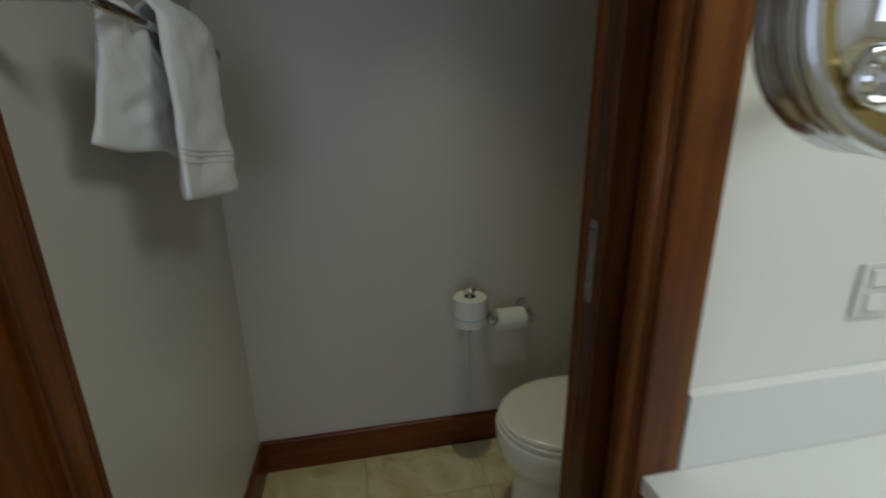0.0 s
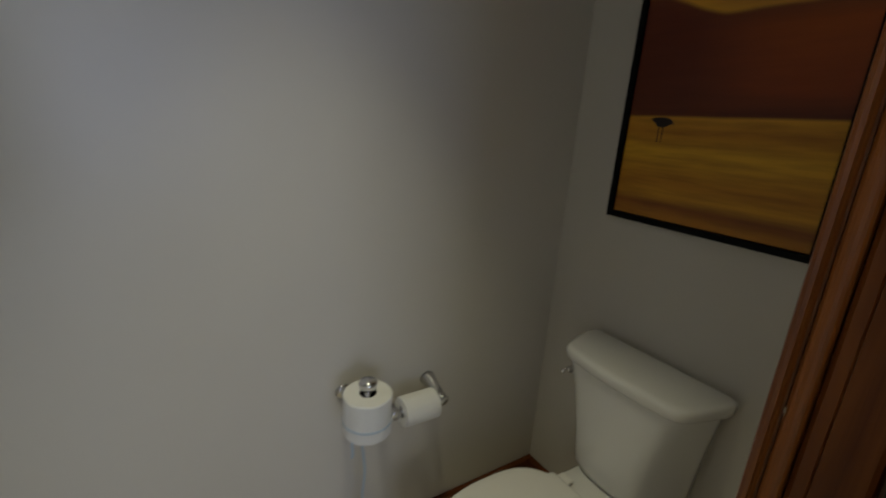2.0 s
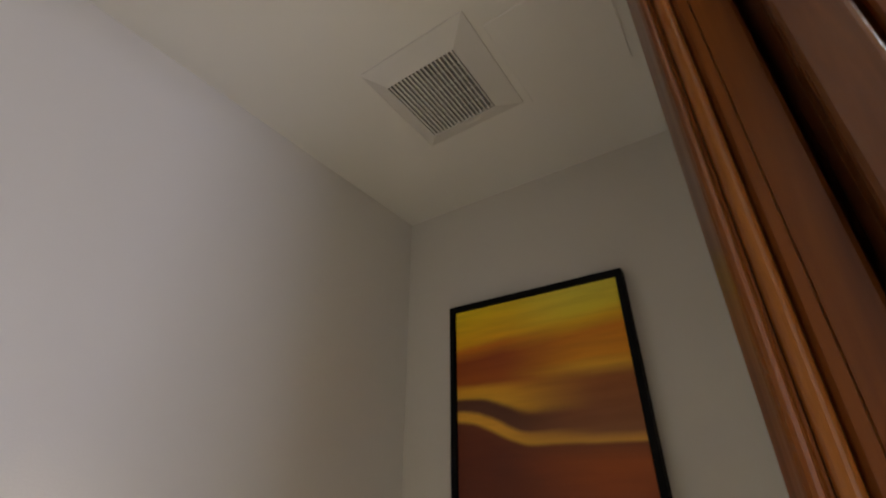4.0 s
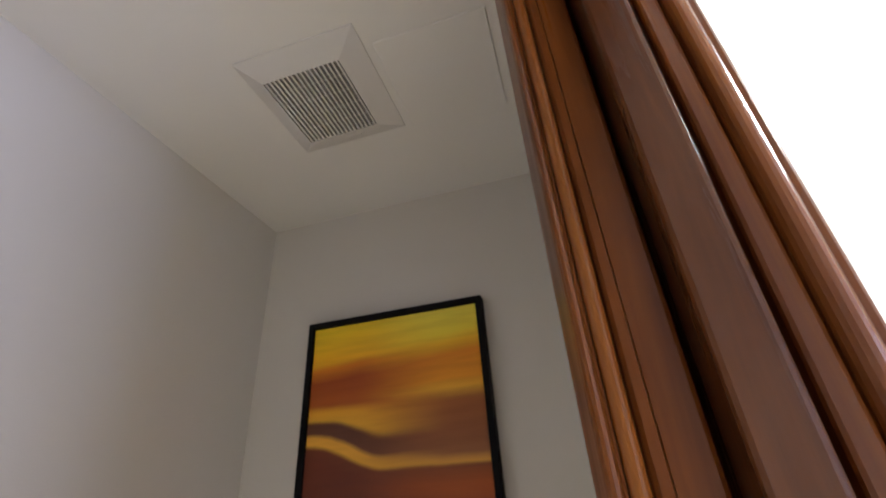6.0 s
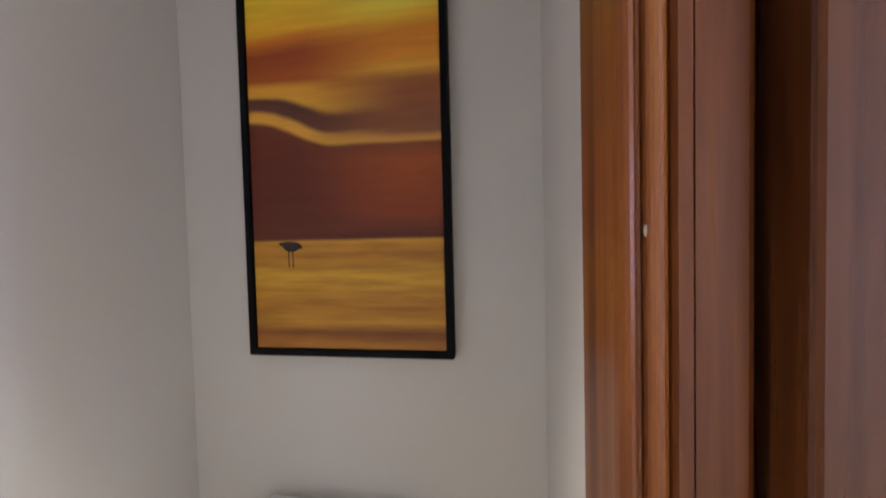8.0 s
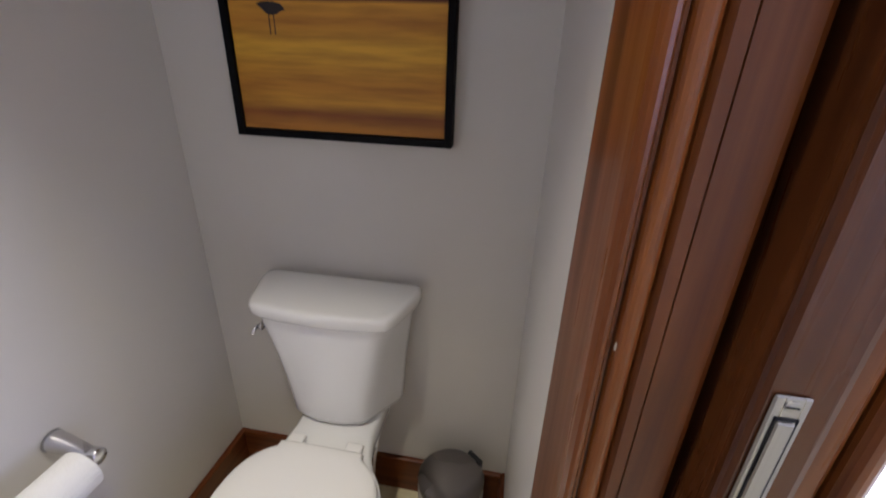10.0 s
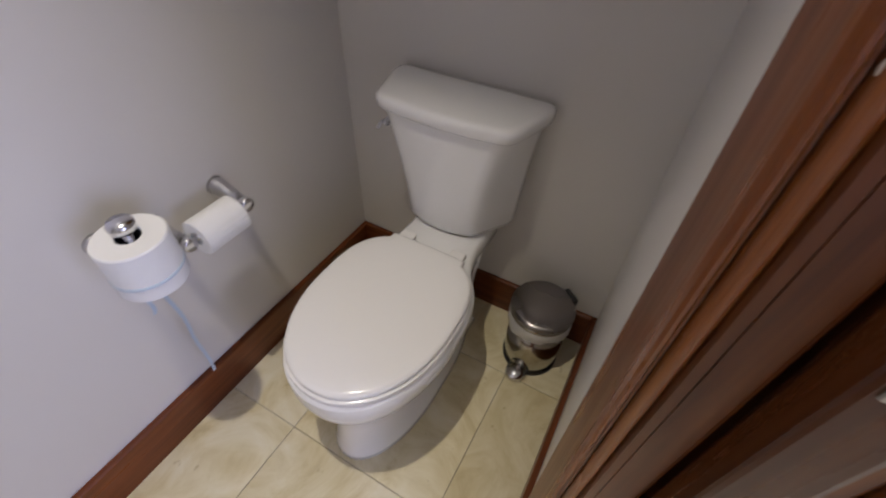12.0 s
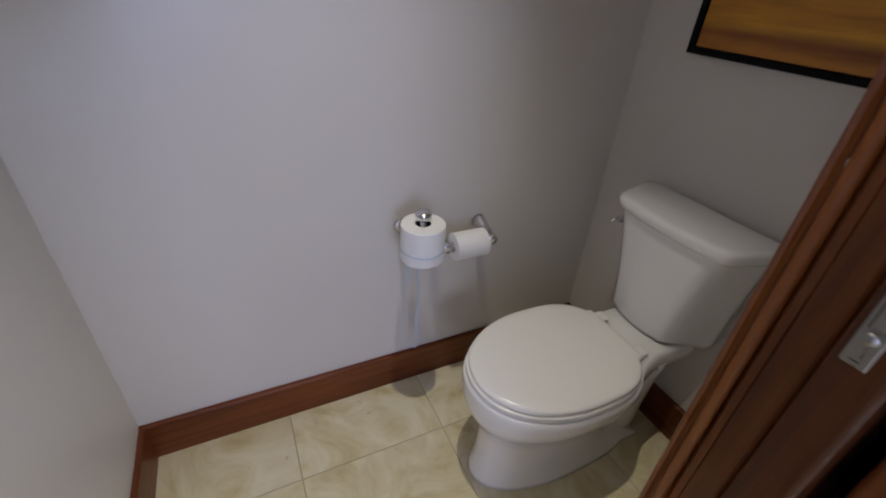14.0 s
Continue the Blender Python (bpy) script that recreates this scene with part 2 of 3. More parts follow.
structure("ceiling_bathroom", boxed((BX0 - 0.12, BY - 0.12, HC), (BX1 + 0.12, SO + 0.06, HC + 0.1)), BATH_WALL, "flat white bathroom ceiling")

# ---- the wooden doorway ----
def casing_plan(x_out, x_in, wall_y, s):
    """Plan of a moulded casing on a wall face; s = +1 stands out towards +y."""
    d = 1 if x_in < x_out else -1
    w = abs(x_out - x_in)
    prof = [(0, 0), (0, 0.016), (0.003, 0.0185), (w * 0.62, 0.0185), (w * 0.68, 0.0165), (w * 0.74, 0.0125), (w * 0.80, 0.0125),
            (w * 0.83, 0.017), (w * 0.87, 0.0205), (w * 0.93, 0.0215), (w * 0.98, 0.0195), (w, 0.0155), (w, 0)]
    return [(x_out - d * u, wall_y + s * v) for u, v in prof]


door_frame = tagged(new("door_frame"), "mahogany-stained wooden frame around an open pocket doorway", "", "", "structure")
ZT = HEAD
solid("casing", extruded(bmesh.new(), [(-0.685, SY), (-0.685, -0.8848), (-0.687, -0.8833), (-0.738, -0.8888), (-0.752, -0.8898), (-0.759, -0.8909), (-0.7638, -0.8930), (-0.7650, -0.8955), (-0.7638, -0.8980), (-0.7605, -0.8990), (-0.7585, -0.9005), (-0.7585, -0.9022), (-0.750, -0.9022), (-0.750, SY)], 0, ZT + 0.06), WOOD_Z, door_frame)
solid("casing", extruded(bmesh.new(), [(-0.680, SO), (-0.680, -1.0770), (-0.682, -1.0790), (-0.742, -1.0790), (-0.746, -1.0780), (-0.748, -1.0750), (-0.748, -1.0700), (-0.741, -1.0695), (-0.741, SO)], 0, ZT + 0.065), WOOD_Z, door_frame, "flat outer casing board")
# rounded bead with its highlight painted by the lighter wood
solid("casing_bead", extruded(bmesh.new(), [(-0.7515, -1.0420)] + [(-0.7570 + 0.0085 * math.cos(a), -1.0530 + 0.0105 * math.sin(a)) for a in [radians(75 + 21 * k) for k in range(11)]] + [(-0.7515, -1.0640)], 0, ZT), WOOD_LIT, door_frame)
solid("casing_fillet", extruded(bmesh.new(), [(-0.742, SO - 0.003), (-0.7535, SO - 0.003), (-0.7535, -1.0665), (-0.7505, -1.0690), (-0.742, -1.0690)], 0, ZT), WOOD_Z, door_frame)
solid("casing", extruded(bmesh.new(), casing_plan(JL - 0.075, JL, SO, -1), 0, ZT + 0.065), WOOD_Z, door_frame)
solid("casing", extruded(bmesh.new(), [(WX, SY), (WX, SY + 0.018), (JL - 0.004, SY + 0.018), (JL, SY + 0.014), (JL, SY)], 0, ZT), WOOD_Z, door_frame)
# head casings and head board
solid("head_casing", boxed((JL - 0.068, SO - 0.02, ZT), (-0.678, SO - 0.001, ZT + 0.066), 0.003), WOOD_X, door_frame)
solid("head_casing", boxed((WX, SY + 0.001, ZT), (-0.7655, SY + 0.0145, ZT + 0.066), 0.003), WOOD_X, door_frame)
solid("head_board", boxed((WX, SO + 0.001, ZT + 0.0), (JR + 0.012, SY - 0.001, ZT + 0.012)), WOOD_X, door_frame)


def jamb_strip(y0, y1, groove=False):
    """Half of the split jamb with rounded arrises; the inner half has a fine groove near its bead."""
    x0, x1 = JR, JR + 0.014
    r = 0.004
    near = [(x0, y1 - 0.0125), (x0 + 0.0012, y1 - 0.0120), (x0 - 0.0012, y1 - 0.0110)] if groove else []
    return [(x1, y0), (x0 + r, y0), (x0 + 0.0012, y0 + 0.0012), (x0, y0 + r)] + near + [(x0 - (0.0012 if groove else 0), y1 - r), (x0 + 0.0012, y1 - 0.0012), (x0 + r, y1), (x1, y1)]


solid("jamb", extruded(bmesh.new(), jamb_strip(-0.9580, -0.9165, True), 0, ZT), WOOD_Z, door_frame)
solid("jamb", extruded(bmesh.new(), jamb_strip(-1.0415, -1.0215), 0, ZT), WOOD_Z, door_frame)
solid("jamb_back", boxed((JR + 0.0142, -1.058, 0), (JR + 0.020, -1.0225, ZT)), WOOD_Z, door_frame)
# inner bead, also in the wood lightened as if lit
solid("jamb_bead", extruded(bmesh.new(), [(JR + 0.012, -0.9025)] + [(JR + 0.0005 + 0.0058 * math.cos(a), -0.9092 + 0.0064 * math.sin(a)) for a in [radians(90 + 20 * k) for k in range(10)]] + [(JR + 0.012, -0.9155)], 0, ZT), WOOD_LIT, door_frame)
# west jamb against the side wall, with a groove for the door
g0, g1 = -0.955, -1.022
solid("jamb", extruded(bmesh.new(), [(WX, SO + 0.001), (JL + 0.002, SO + 0.001), (JL, SO + 0.003), (JL, g1 - 0.003), (JL - 0.003, g1), (JL - 0.014, g1), (JL - 0.014, g0), (JL - 0.003, g0), (JL, g0 + 0.003), (JL, SY - 0.003), (JL - 0.002, SY - 0.001), (WX, SY - 0.001)], 0, ZT), WOOD_Z, door_frame)
for z in (1.434, 1.192):
    filler = turned([(0.0020, 0), (0.0016, -0.0008), (0.0005, -0.001)], (0, 0, 0), "x", 10)
    bmesh.ops.transform(filler, matrix=Matrix.Translation((JR - 0.0028, -0.9040, z)) @ Matrix.Diagonal((0.6, 0.6, 1.7, 1)), verts=filler.verts)
    solid("nail_hole_filler", filler, SILICONE, door_frame)

# pocket door, slid into the wall
DX = -0.790
door = tagged(new("door_1"), "mahogany-stained pocket door slid open into the wall", "", "", "structure")
# slab in the darkened copy, which carries the shade of the pocket
solid("door_slab", extruded(bmesh.new(), [(-0.06, -0.9650), (DX + 0.0035, -0.9650), (DX + 0.0010, -0.9662), (DX, -0.9692), (DX, -0.9990), (DX + 0.0008, -1.0022), (DX + 0.0030, -1.0040), (-0.06, -1.0040)], 0.012, HEAD - 0.01), WOOD_SHADED, door)
PY = -0.9797
pull = new("edge_pull")
pull.parent = door
solid("plate", boxed((DX - 0.0022, PY - 0.0084, 1.073), (DX, PY + 0.0084, 1.197), 0.001, 1), NICKEL, pull, "satin nickel edge pull plate")
solid("finger_lever", boxed((DX - 0.0040, PY - 0.0043, 1.107), (DX - 0.0022, PY + 0.0043, 1.182), 0.0009, 1), NICKEL, pull)
# thin black bars paint the shade in the gap around the lever
bm = bmesh.new()
box(bm, (DX - 0.0026, PY - 0.0056, 1.105), (DX - 0.0023, PY - 0.0047, 1.184))
box(bm, (DX - 0.0026, PY - 0.0056, 1.1825), (DX - 0.0023, PY + 0.0056, 1.1845))
box(bm, (DX - 0.0026, PY + 0.0047, 1.105), (DX - 0.0023, PY + 0.0056, 1.184))
solid("lever_gap", bm, SHADE_BLACK, pull)
solid("knob", turned([(0.0058, 0), (0.0056, -0.002), (0.0045, -0.0038), (0.0025, -0.0046), (0.0005, -0.0048)], (DX - 0.0022, PY, 1.0985), "x", 24), NICKEL, pull, "small worn finger knob", True)
for z in (1.0785, 1.1915):
    screw = solid("screw", turned([(0.0036, 0), (0.0034, -0.0006), (0.0005, -0.0009)], (DX - 0.0022, PY, z), "x", 16), NICKEL, pull)
    # the slot is a black bar, its shade put into the colour
    solid("slot", boxed((DX - 0.0034, PY - 0.003, z - 0.0004), (DX - 0.0029, PY + 0.003, z + 0.0004)), SHADE_BLACK, pull)

# baseboards
BT = 0.015


def baseboard(name, mat, a, b, inward):
    """Board from a to b along a wall, standing out by inward (unit x or y)."""
    prof = [(0, 0), (BT, 0), (BT, WELL - 0.006), (BT - 0.002, WELL - 0.002), (BT - 0.005, WELL), (0, WELL)]
    bm = bmesh.new()
    loft(bm, [[(p[0] + inward[0] * u, p[1] + inward[1] * u, z) for u, z in prof] for p in (a, b)])
    return structure(name, bm, mat, "mahogany-stained wooden baseboard")


baseboard("baseboard_north", WOOD_X, (WX, -0.0005), (0, -0.0005), (0, -1))
baseboard("baseboard_east", WOOD_Y, (-0.0005, -BT - 0.0005), (-0.0005, SY + BT + 0.0005), (-1, 0))
baseboard("baseboard_west", WOOD_Y, (WX + 0.0005, -BT - 0.0005), (WX + 0.0005, SY + 0.019), (1, 0))
baseboard("baseboard_south", WOOD_X, (-0.0005, SY + 0.0005), (-0.6845, SY + 0.0005), (0, 1))

# ---- toilet ----
def toilet():
    top = thing("toilet", "white two-piece china toilet with its lid closed", "toilet")
    top.location = (0, TC[0], 0)

    def egg(u0, u1, um, w, wb, n=56, p=2.0):
        """Outline in plan: tip at u1, back at u0, widest (half width w) at um, half width wb at the back."""
        pts = []
        for i in range(n):
            a = 2 * math.pi * i / n
            c, s = math.cos(a), math.sin(a)
            if c >= 0:
                u = um + (u1 - um) * abs(c) ** (2 / 2.1)
                v = w * math.copysign(abs(s) ** (2 / 2.1), s)
            else:
                k = abs(c) ** 0.62
                u = um - (um - u0) * k
                v = math.copysign(max(abs(s) ** 0.8 * w, wb * min(1.0, abs(s) * 7)), s)
            pts.append((u, v))
        return pts

    def at(pts, z, grow=0.0, shift=0.0, c=0.46):
        return [(-(c + (u - c) * (1 + grow) + shift), v * (1 + grow), z) for u, v in pts]

    rim = egg(0.235, 0.735, 0.47, 0.188, 0.12)
    foot = egg(0.10, 0.692, 0.42, 0.118, 0.095)

    waist = egg(0.235, 0.674, 0.46, 0.108, 0.080)

    def between(p, q, t, z, grow=0.0):
        return [(-(a[0] * (1 - t) + b[0] * t), (a[1] * (1 - t) + b[1] * t) * (1 + grow), z) for a, b in zip(p, q)]

    rings = [between(rim, waist, t, z, g) for t, z, g in ((0.0, 0.404, -0.03), (0.0, 0.399, 0.0), (0.0, 0.372, 0.01), (0.02, 0.352, 0.005), (0.09, 0.328, 0.0), (0.24, 0.302, 0.0), (0.46, 0.275, 0.0), (0.70, 0.250, 0.0), (0.88, 0.222, 0.0), (0.97, 0.19, 0.0))]
    rings += [between(waist, foot, t, z, g) for t, z, g in ((0.0, 0.15, 0.0), (0.15, 0.10, 0.0), (0.45, 0.055, 0.0), (0.8, 0.03, 0.02), (0.95, 0.018, 0.04), (1.0, 0.0, 0.05))]
    solid("bowl", loft(bmesh.new(), rings), CHINA, top, "", True)
    # deck under the tank, flaring back from the bowl
    def deck(u, hw, z0, z1):
        return [(-u, -hw, z0), (-u, -hw, z1 - 0.012), (-u, -hw + 0.012, z1), (-u, hw - 0.012, z1), (-u, hw, z1 - 0.012), (-u, hw, z0), (-u, hw * 0.6, z0 - 0.05), (-u, -hw * 0.6, z0 - 0.05)]
    solid("deck", loft(bmesh.new(), [deck(0.03, 0.105, 0.36, 0.425), deck(0.12, 0.107, 0.36, 0.425), deck(0.19, 0.108, 0.35, 0.423), deck(0.235, 0.118, 0.33, 0.415), deck(0.30, 0.150, 0.33, 0.402)]), CHINA, top, "", True)
    def trap(k):
        return [(-(0.16 + 0.10 * math.cos(a)), 0.085 * math.sin(a) * (1 + 0.3 * (k / 5) ** 2), 0.37 * k / 5) for a in [2 * math.pi * i / 24 for i in range(24)]]
    solid("trapway", loft(bmesh.new(), [trap(k) for k in range(6)]), CHINA, top, "", True)
    # seat ring and lid
    so = egg(0.262, 0.728, 0.47, 0.186, 0.112)
    lo = egg(0.255, 0.723, 0.468, 0.182, 0.108)
    solid("seat", loft(bmesh.new(), [at(so, 0.4075, -0.02), at(so, 0.409, 0.0), at(so, 0.421, 0.0), at(so, 0.423, -0.015)]), SEAT, top, "", True)
    solid("lid", loft(bmesh.new(), [at(lo, 0.4255, -0.03), at(lo, 0.4265, -0.004), at(lo, 0.434, 0.0), at(lo, 0.4385, -0.012), at(lo, 0.4415, -0.05), at(lo, 0.4430, -0.16), at(lo, 0.4438, -0.4)]), SEAT, top, "closed white plastic lid", True)
    for s in (-1, 1):
        bm = boxed((-0.262, s * 0.077 - 0.021, 0.42), (-0.226, s * 0.077 + 0.021, 0.4325), 0.005, 3)
        solid("hinge", bm, SEAT, top, "", True)
    # tank: front face and two slanted sides, tapering down
    SHIFT = 0.014

    def tank_ring(k, z, inset=0.0):
        """k from 0 at the bottom to 1 at the top."""
        wb, wf = 0.166 + 0.031 * k ** 1.5, 0.098 + 0.060 * k ** 1.6
        ub, uf = 0.022, 0.176 + 0.012 * k
        wb, wf, uf, ub = wb - inset, wf - inset, uf - inset, ub + inset * 0.3
        half = [(ub, wb - 0.01), (ub + 0.008, wb - 0.002), (ub + 0.03, wb), (ub + 0.045, wb - 0.003), (uf - 0.035, wf + 0.017), (uf - 0.015, wf + 0.004), (uf - 0.004, wf - 0.010), (uf + 0.001, wf - 0.03), (uf + 0.008, wf * 0.4), (uf + 0.010, 0)]
        return [(-u, v + SHIFT, z) for u, v in half] + [(-u, -v + SHIFT, z) for u, v in half[-2::-1]]
    solid("tank", loft(bmesh.new(), [tank_ring(0.0, 0.4255, 0.026), tank_ring(0.0, 0.429, 0.012), tank_ring(0.0, 0.436, 0.004), tank_ring(0.04, 0.450), tank_ring(0.15, 0.49), tank_ring(0.35, 0.55), tank_ring(0.6, 0.63), tank_ring(0.75, 0.675), tank_ring(0.88, 0.715), tank_ring(1.0, 0.752)]), CHINA, top, "", True)
    def lid_ring(z, inset=0.0):
        half = [(0.018 + inset * 0.3, 0.205 - inset), (0.026 + inset * 0.3, 0.2135 - inset), (0.05, 0.215 - inset), (0.07, 0.212 - inset), (0.165 - inset, 0.185 - inset), (0.184 - inset, 0.175 - inset), (0.194 - inset, 0.163 - inset), (0.199 - inset, 0.14), (0.208 - inset, 0.07), (0.211 - inset, 0)]
        return [(-u, v + SHIFT, z) for u, v in half] + [(-u, -v + SHIFT, z) for u, v in half[-2::-1]]
    solid("tank_lid", loft(bmesh.new(), [lid_ring(0.7525, 0.012), lid_ring(0.753, 0.004), lid_ring(0.757, 0.001), lid_ring(0.776, 0.0), lid_ring(0.783, 0.002), lid_ring(0.7872, 0.007), lid_ring(0.789, 0.016)]), CHINA, top, "", True)
    # flush lever on the slanted north side
    solid("flush_lever", turned([(0.011, 0), (0.012, 0.004), (0.009, 0.008), (0.005, 0.012)], (-0.150, 0.184, 0.695), "y", 20), CHROME, top, "small chrome flush lever", True)
    solid("lever_arm", tube([(-0.150, 0.197, 0.695), (-0.160, 0.201, 0.690), (-0.172, 0.202, 0.682)], 0.0045, 10), CHROME, top, "", True)
    return top


toilet_thing = toilet()
for ob in toilet_thing.children:
    me = ob.data
    if ob.name.split(".")[0] in ("tank", "tank_lid", "lid", "seat", "deck"):
        ob.modifiers.new("soft", "EDGE_SPLIT").split_angle = radians(55)

# ---- pedal bin ----
def pedal_bin():
    cx, cy = -0.133, -0.745
    top = thing("pedal_bin", "small round brushed steel pedal bin on the tiles beside the toilet", "trash can")
    top.location = (cx, cy, 0)
    solid("base_ring", turned([(0.080, 0), (0.086, 0.002), (0.087, 0.012), (0.083, 0.016)], (0, 0, 0), "z", 48), RUBBER, top, "black plastic base ring", True)
    solid("body", turned([(0.083, 0.016), (0.084, 0.018), (0.0865, 0.222)], (0, 0, 0), "z", 64), STEEL, top, "", True)
    bag = turned([(0.0872, 0.176), (0.0900, 0.182), (0.0915, 0.200), (0.0925, 0.215), (0.0890, 0.229)], (0, 0, 0), "z", 96, False)
    for v in bag.verts:
        a = math.atan2(v.co.y, v.co.x)
        low = (0.229 - v.co.z) / 0.053
        v.co.z += 0.010 * low * (math.sin(2 * a + 0.6) + 0.4 * math.sin(7 * a))
        k = 1 + low * (0.012 * math.sin(11 * a + 40 * v.co.z) + 0.010 * math.sin(23 * a - 60 * v.co.z) + 0.014)
        v.co.x, v.co.y = v.co.x * k, v.co.y * k
    solid("bag_edge", bag, BAG, top, "folded edge of a clear bin bag", True)
    solid("collar", turned([(0.088, 0.224), (0.0915, 0.226), (0.0925, 0.236), (0.090, 0.240)], (0, 0, 0), "z", 64), STEEL, top, "", True)
    solid("lid", turned([(0.0905, 0.2405), (0.093, 0.243), (0.0935, 0.250), (0.091, 0.2555), (0.084, 0.2585), (0.05, 0.262), (0.001, 0.264)], (0, 0, 0), "z", 64), LIDSTEEL, top, "dark brushed steel lid", True)
    d = Vector((0.75, -0.62, 0)).normalized()
    hb = boxed((-0.026, -0.007, 0.228), (0.026, 0.007, 0.262), 0.004)
    bmesh.ops.transform(hb, matrix=Matrix.Translation(d * 0.094) @ Matrix.Rotation(math.atan2(d.y, d.x) + math.pi / 2, 4, "Z"), verts=hb.verts)
    solid("hinge", hb, RUBBER, top, "black plastic hinge")
    f = Vector((-0.97, 0.1, 0)).normalized()
    pedal = turned([(0.001, 0.031), (0.016, 0.029), (0.028, 0.021), (0.032, 0.012), (0.029, 0.006)], (0, 0, 0), "z", 28)
    bmesh.ops.transform(pedal, matrix=Matrix.Translation(f * 0.098) @ Matrix.Rotation(math.atan2(f.y, f.x), 4, "Z") @ Matrix.Diagonal((1.0, 0.95, 1.0, 1)), verts=pedal.verts)
    solid("pedal", pedal, CHROME, top, "rounded steel foot pedal", True)
    arm = tube([tuple(f * 0.080 + Vector((0, -0.03, 0.03))), tuple(f * 0.098 + Vector((0, -0.028, 0.018))), tuple(f * 0.118 + Vector((0, 0, 0.010))), tuple(f * 0.098 + Vector((0, 0.028, 0.018))), tuple(f * 0.080 + Vector((0, 0.03, 0.03)))], 0.0035, 8)
    solid("pedal_arm", arm, RUBBER, top, "", True)
    return top


pedal_bin()

# ---- paper holders ----
def spare_roll():
    cx, cy = -0.752, -0.140
    h = thing("spare_roll_holder", "chrome upright holder for a spare roll, fixed to the wall", "toilet paper holder")
    solid("wall_plate", turned([(0.022, 0), (0.021, -0.006), (0.012, -0.010)], (cx - 0.012, -0.0005, 0.655), "y", 28), CHROME, h, "", True)
    solid("arm", tube([(cx - 0.012, -0.008, 0.655), (cx - 0.010, -0.05, 0.630), (cx - 0.004, -0.10, 0.615), (cx, cy, 0.611)], 0.007, 14), CHROME, h, "", True)
    solid("rod", turned([(0.007, 0.606), (0.008, 0.614), (0.008, 0.745)], (cx, cy, 0), "z", 20), CHROME, h, "", True)
    solid("cap", turned([(0.009, 0.744), (0.0205, 0.748), (0.0220, 0.760), (0.0190, 0.7665), (0.001, 0.768)], (cx, cy, 0), "z", 28), CHROME, h, "", True)
    solid("foot_knob", turned([(0.001, 0.594), (0.008, 0.596), (0.0085, 0.606), (0.009, 0.618), (0.02, 0.6225), (0.02, 0.6275)], (cx, cy, 0), "z", 24), CHROME, h, "", True)
    t = thing("toilet_roll", "full white toilet roll tied with pale blue ribbon on upright holder", "toilet roll")
    t.location = (cx, cy, 0)
    z0, z1, R = 0.628, 0.733, 0.060
    solid("paper", turned([(0.021, z0), (R - 0.002, z0), (R, z0 + 0.003), (R, z1 - 0.003), (R - 0.002, z1), (0.021, z1), (0.021, z0 + 0.001)], (0, 0, 0), "z", 56, False), PAPER, t)
    # the tube is black to paint the shade inside the roll
    solid("cardboard_tube", turned([(0.0195, z0 + 0.001), (0.0205, z0 + 0.001), (0.0205, z1 - 0.001), (0.0195, z1 - 0.001), (0.0195, z0 + 0.002)], (0, 0, 0), "z", 32, False), SHADE_BLACK, t)
    solid("ribbon", turned([(R + 0.0002, z0 + 0.030), (R + 0.0012, z0 + 0.031), (R + 0.0012, z0 + 0.036), (R + 0.0002, z0 + 0.037)], (0, 0, 0), "z", 56, False), RIBBON, t, "pale blue ribbon")
    for x, y, low, sway in ((-0.030, 0.045, 0.515, 0.012), (0.006, 0.058, 0.225, 0.012)):
        pts = [(x + sway * math.sin(2.6 * k / 12) + 0.002 * math.sin(k * 1.3), y + 0.004 * math.sin(k * 0.9), z0 + 0.030 + (low - z0 - 0.030) * k / 12) for k in range(13)]
        solid("ribbon_tail", loft(bmesh.new(), [[(p[0] - 0.0042, p[1], p[2]), (p[0] + 0.0042, p[1] + 0.0015, p[2]), (p[0] + 0.0042, p[1] + 0.0021, p[2]), (p[0] - 0.0042, p[1] + 0.0006, p[2])] for p in pts]), RIBBON, t, "loose end of the pale blue ribbon")


spare_roll()


def used_roll():
    h = thing("toilet_paper_holder", "chrome two-armed toilet paper holder fixed to the wall", "toilet paper holder")
    z = 0.612
    for x, post_x in ((-0.505, -0.501), (-0.655, -0.662)):
        solid("wall_plate", turned([(0.020, 0), (0.0195, -0.006), (0.013, -0.010)], (post_x, -0.0005, z + 0.012), "y", 28), CHROME, h, "", True)
        solid("arm", tube([(post_x, -0.002, z + 0.014), (post_x, -0.015, z + 0.013), (post_x, -0.05, z + 0.006), (x, -0.085, z), (x, -0.088, z), (x, -0.108, z), (x, -0.110, z)], 0.012, 20, [0.023, 0.021, 0.0165, 0.0145, 0.0160, 0.0160, 0.0125]), CHROME, h, "", True)
    solid("roller", turned([(0.007, -0.66), (0.007, -0.52)], (0, -0.095, z - 0.002), "x", 16), CHROME, h, "", True)
    t = thing("toilet_roll", "partly used white toilet roll lying on a chrome holder", "toilet roll")
    t.location = (-0.583, -0.098, z - 0.002)
    R = 0.041
    solid("paper", turned([(0.016, -0.052), (R - 0.001, -0.052), (R, -0.050), (R, 0.050), (R - 0.001, 0.052), (0.016, 0.052), (0.016, -0.051)], (0, 0, 0), "x", 48, False), PAPER, t)
    bm = bmesh.new()
    loft(bm, [[(x, math.cos(radians(a)) * (R + 0.001), math.sin(radians(a)) * (R + 0.001)) for x in (-0.0515, 0.0515)] for a in (150, 165, 180, 195, 210, 222)], False, False, False)
    solid("loose_sheet", bm, PAPER, t)


used_roll()

# ---- towel bar and towels ----
TBX, TBZ = -1.425, 1.485


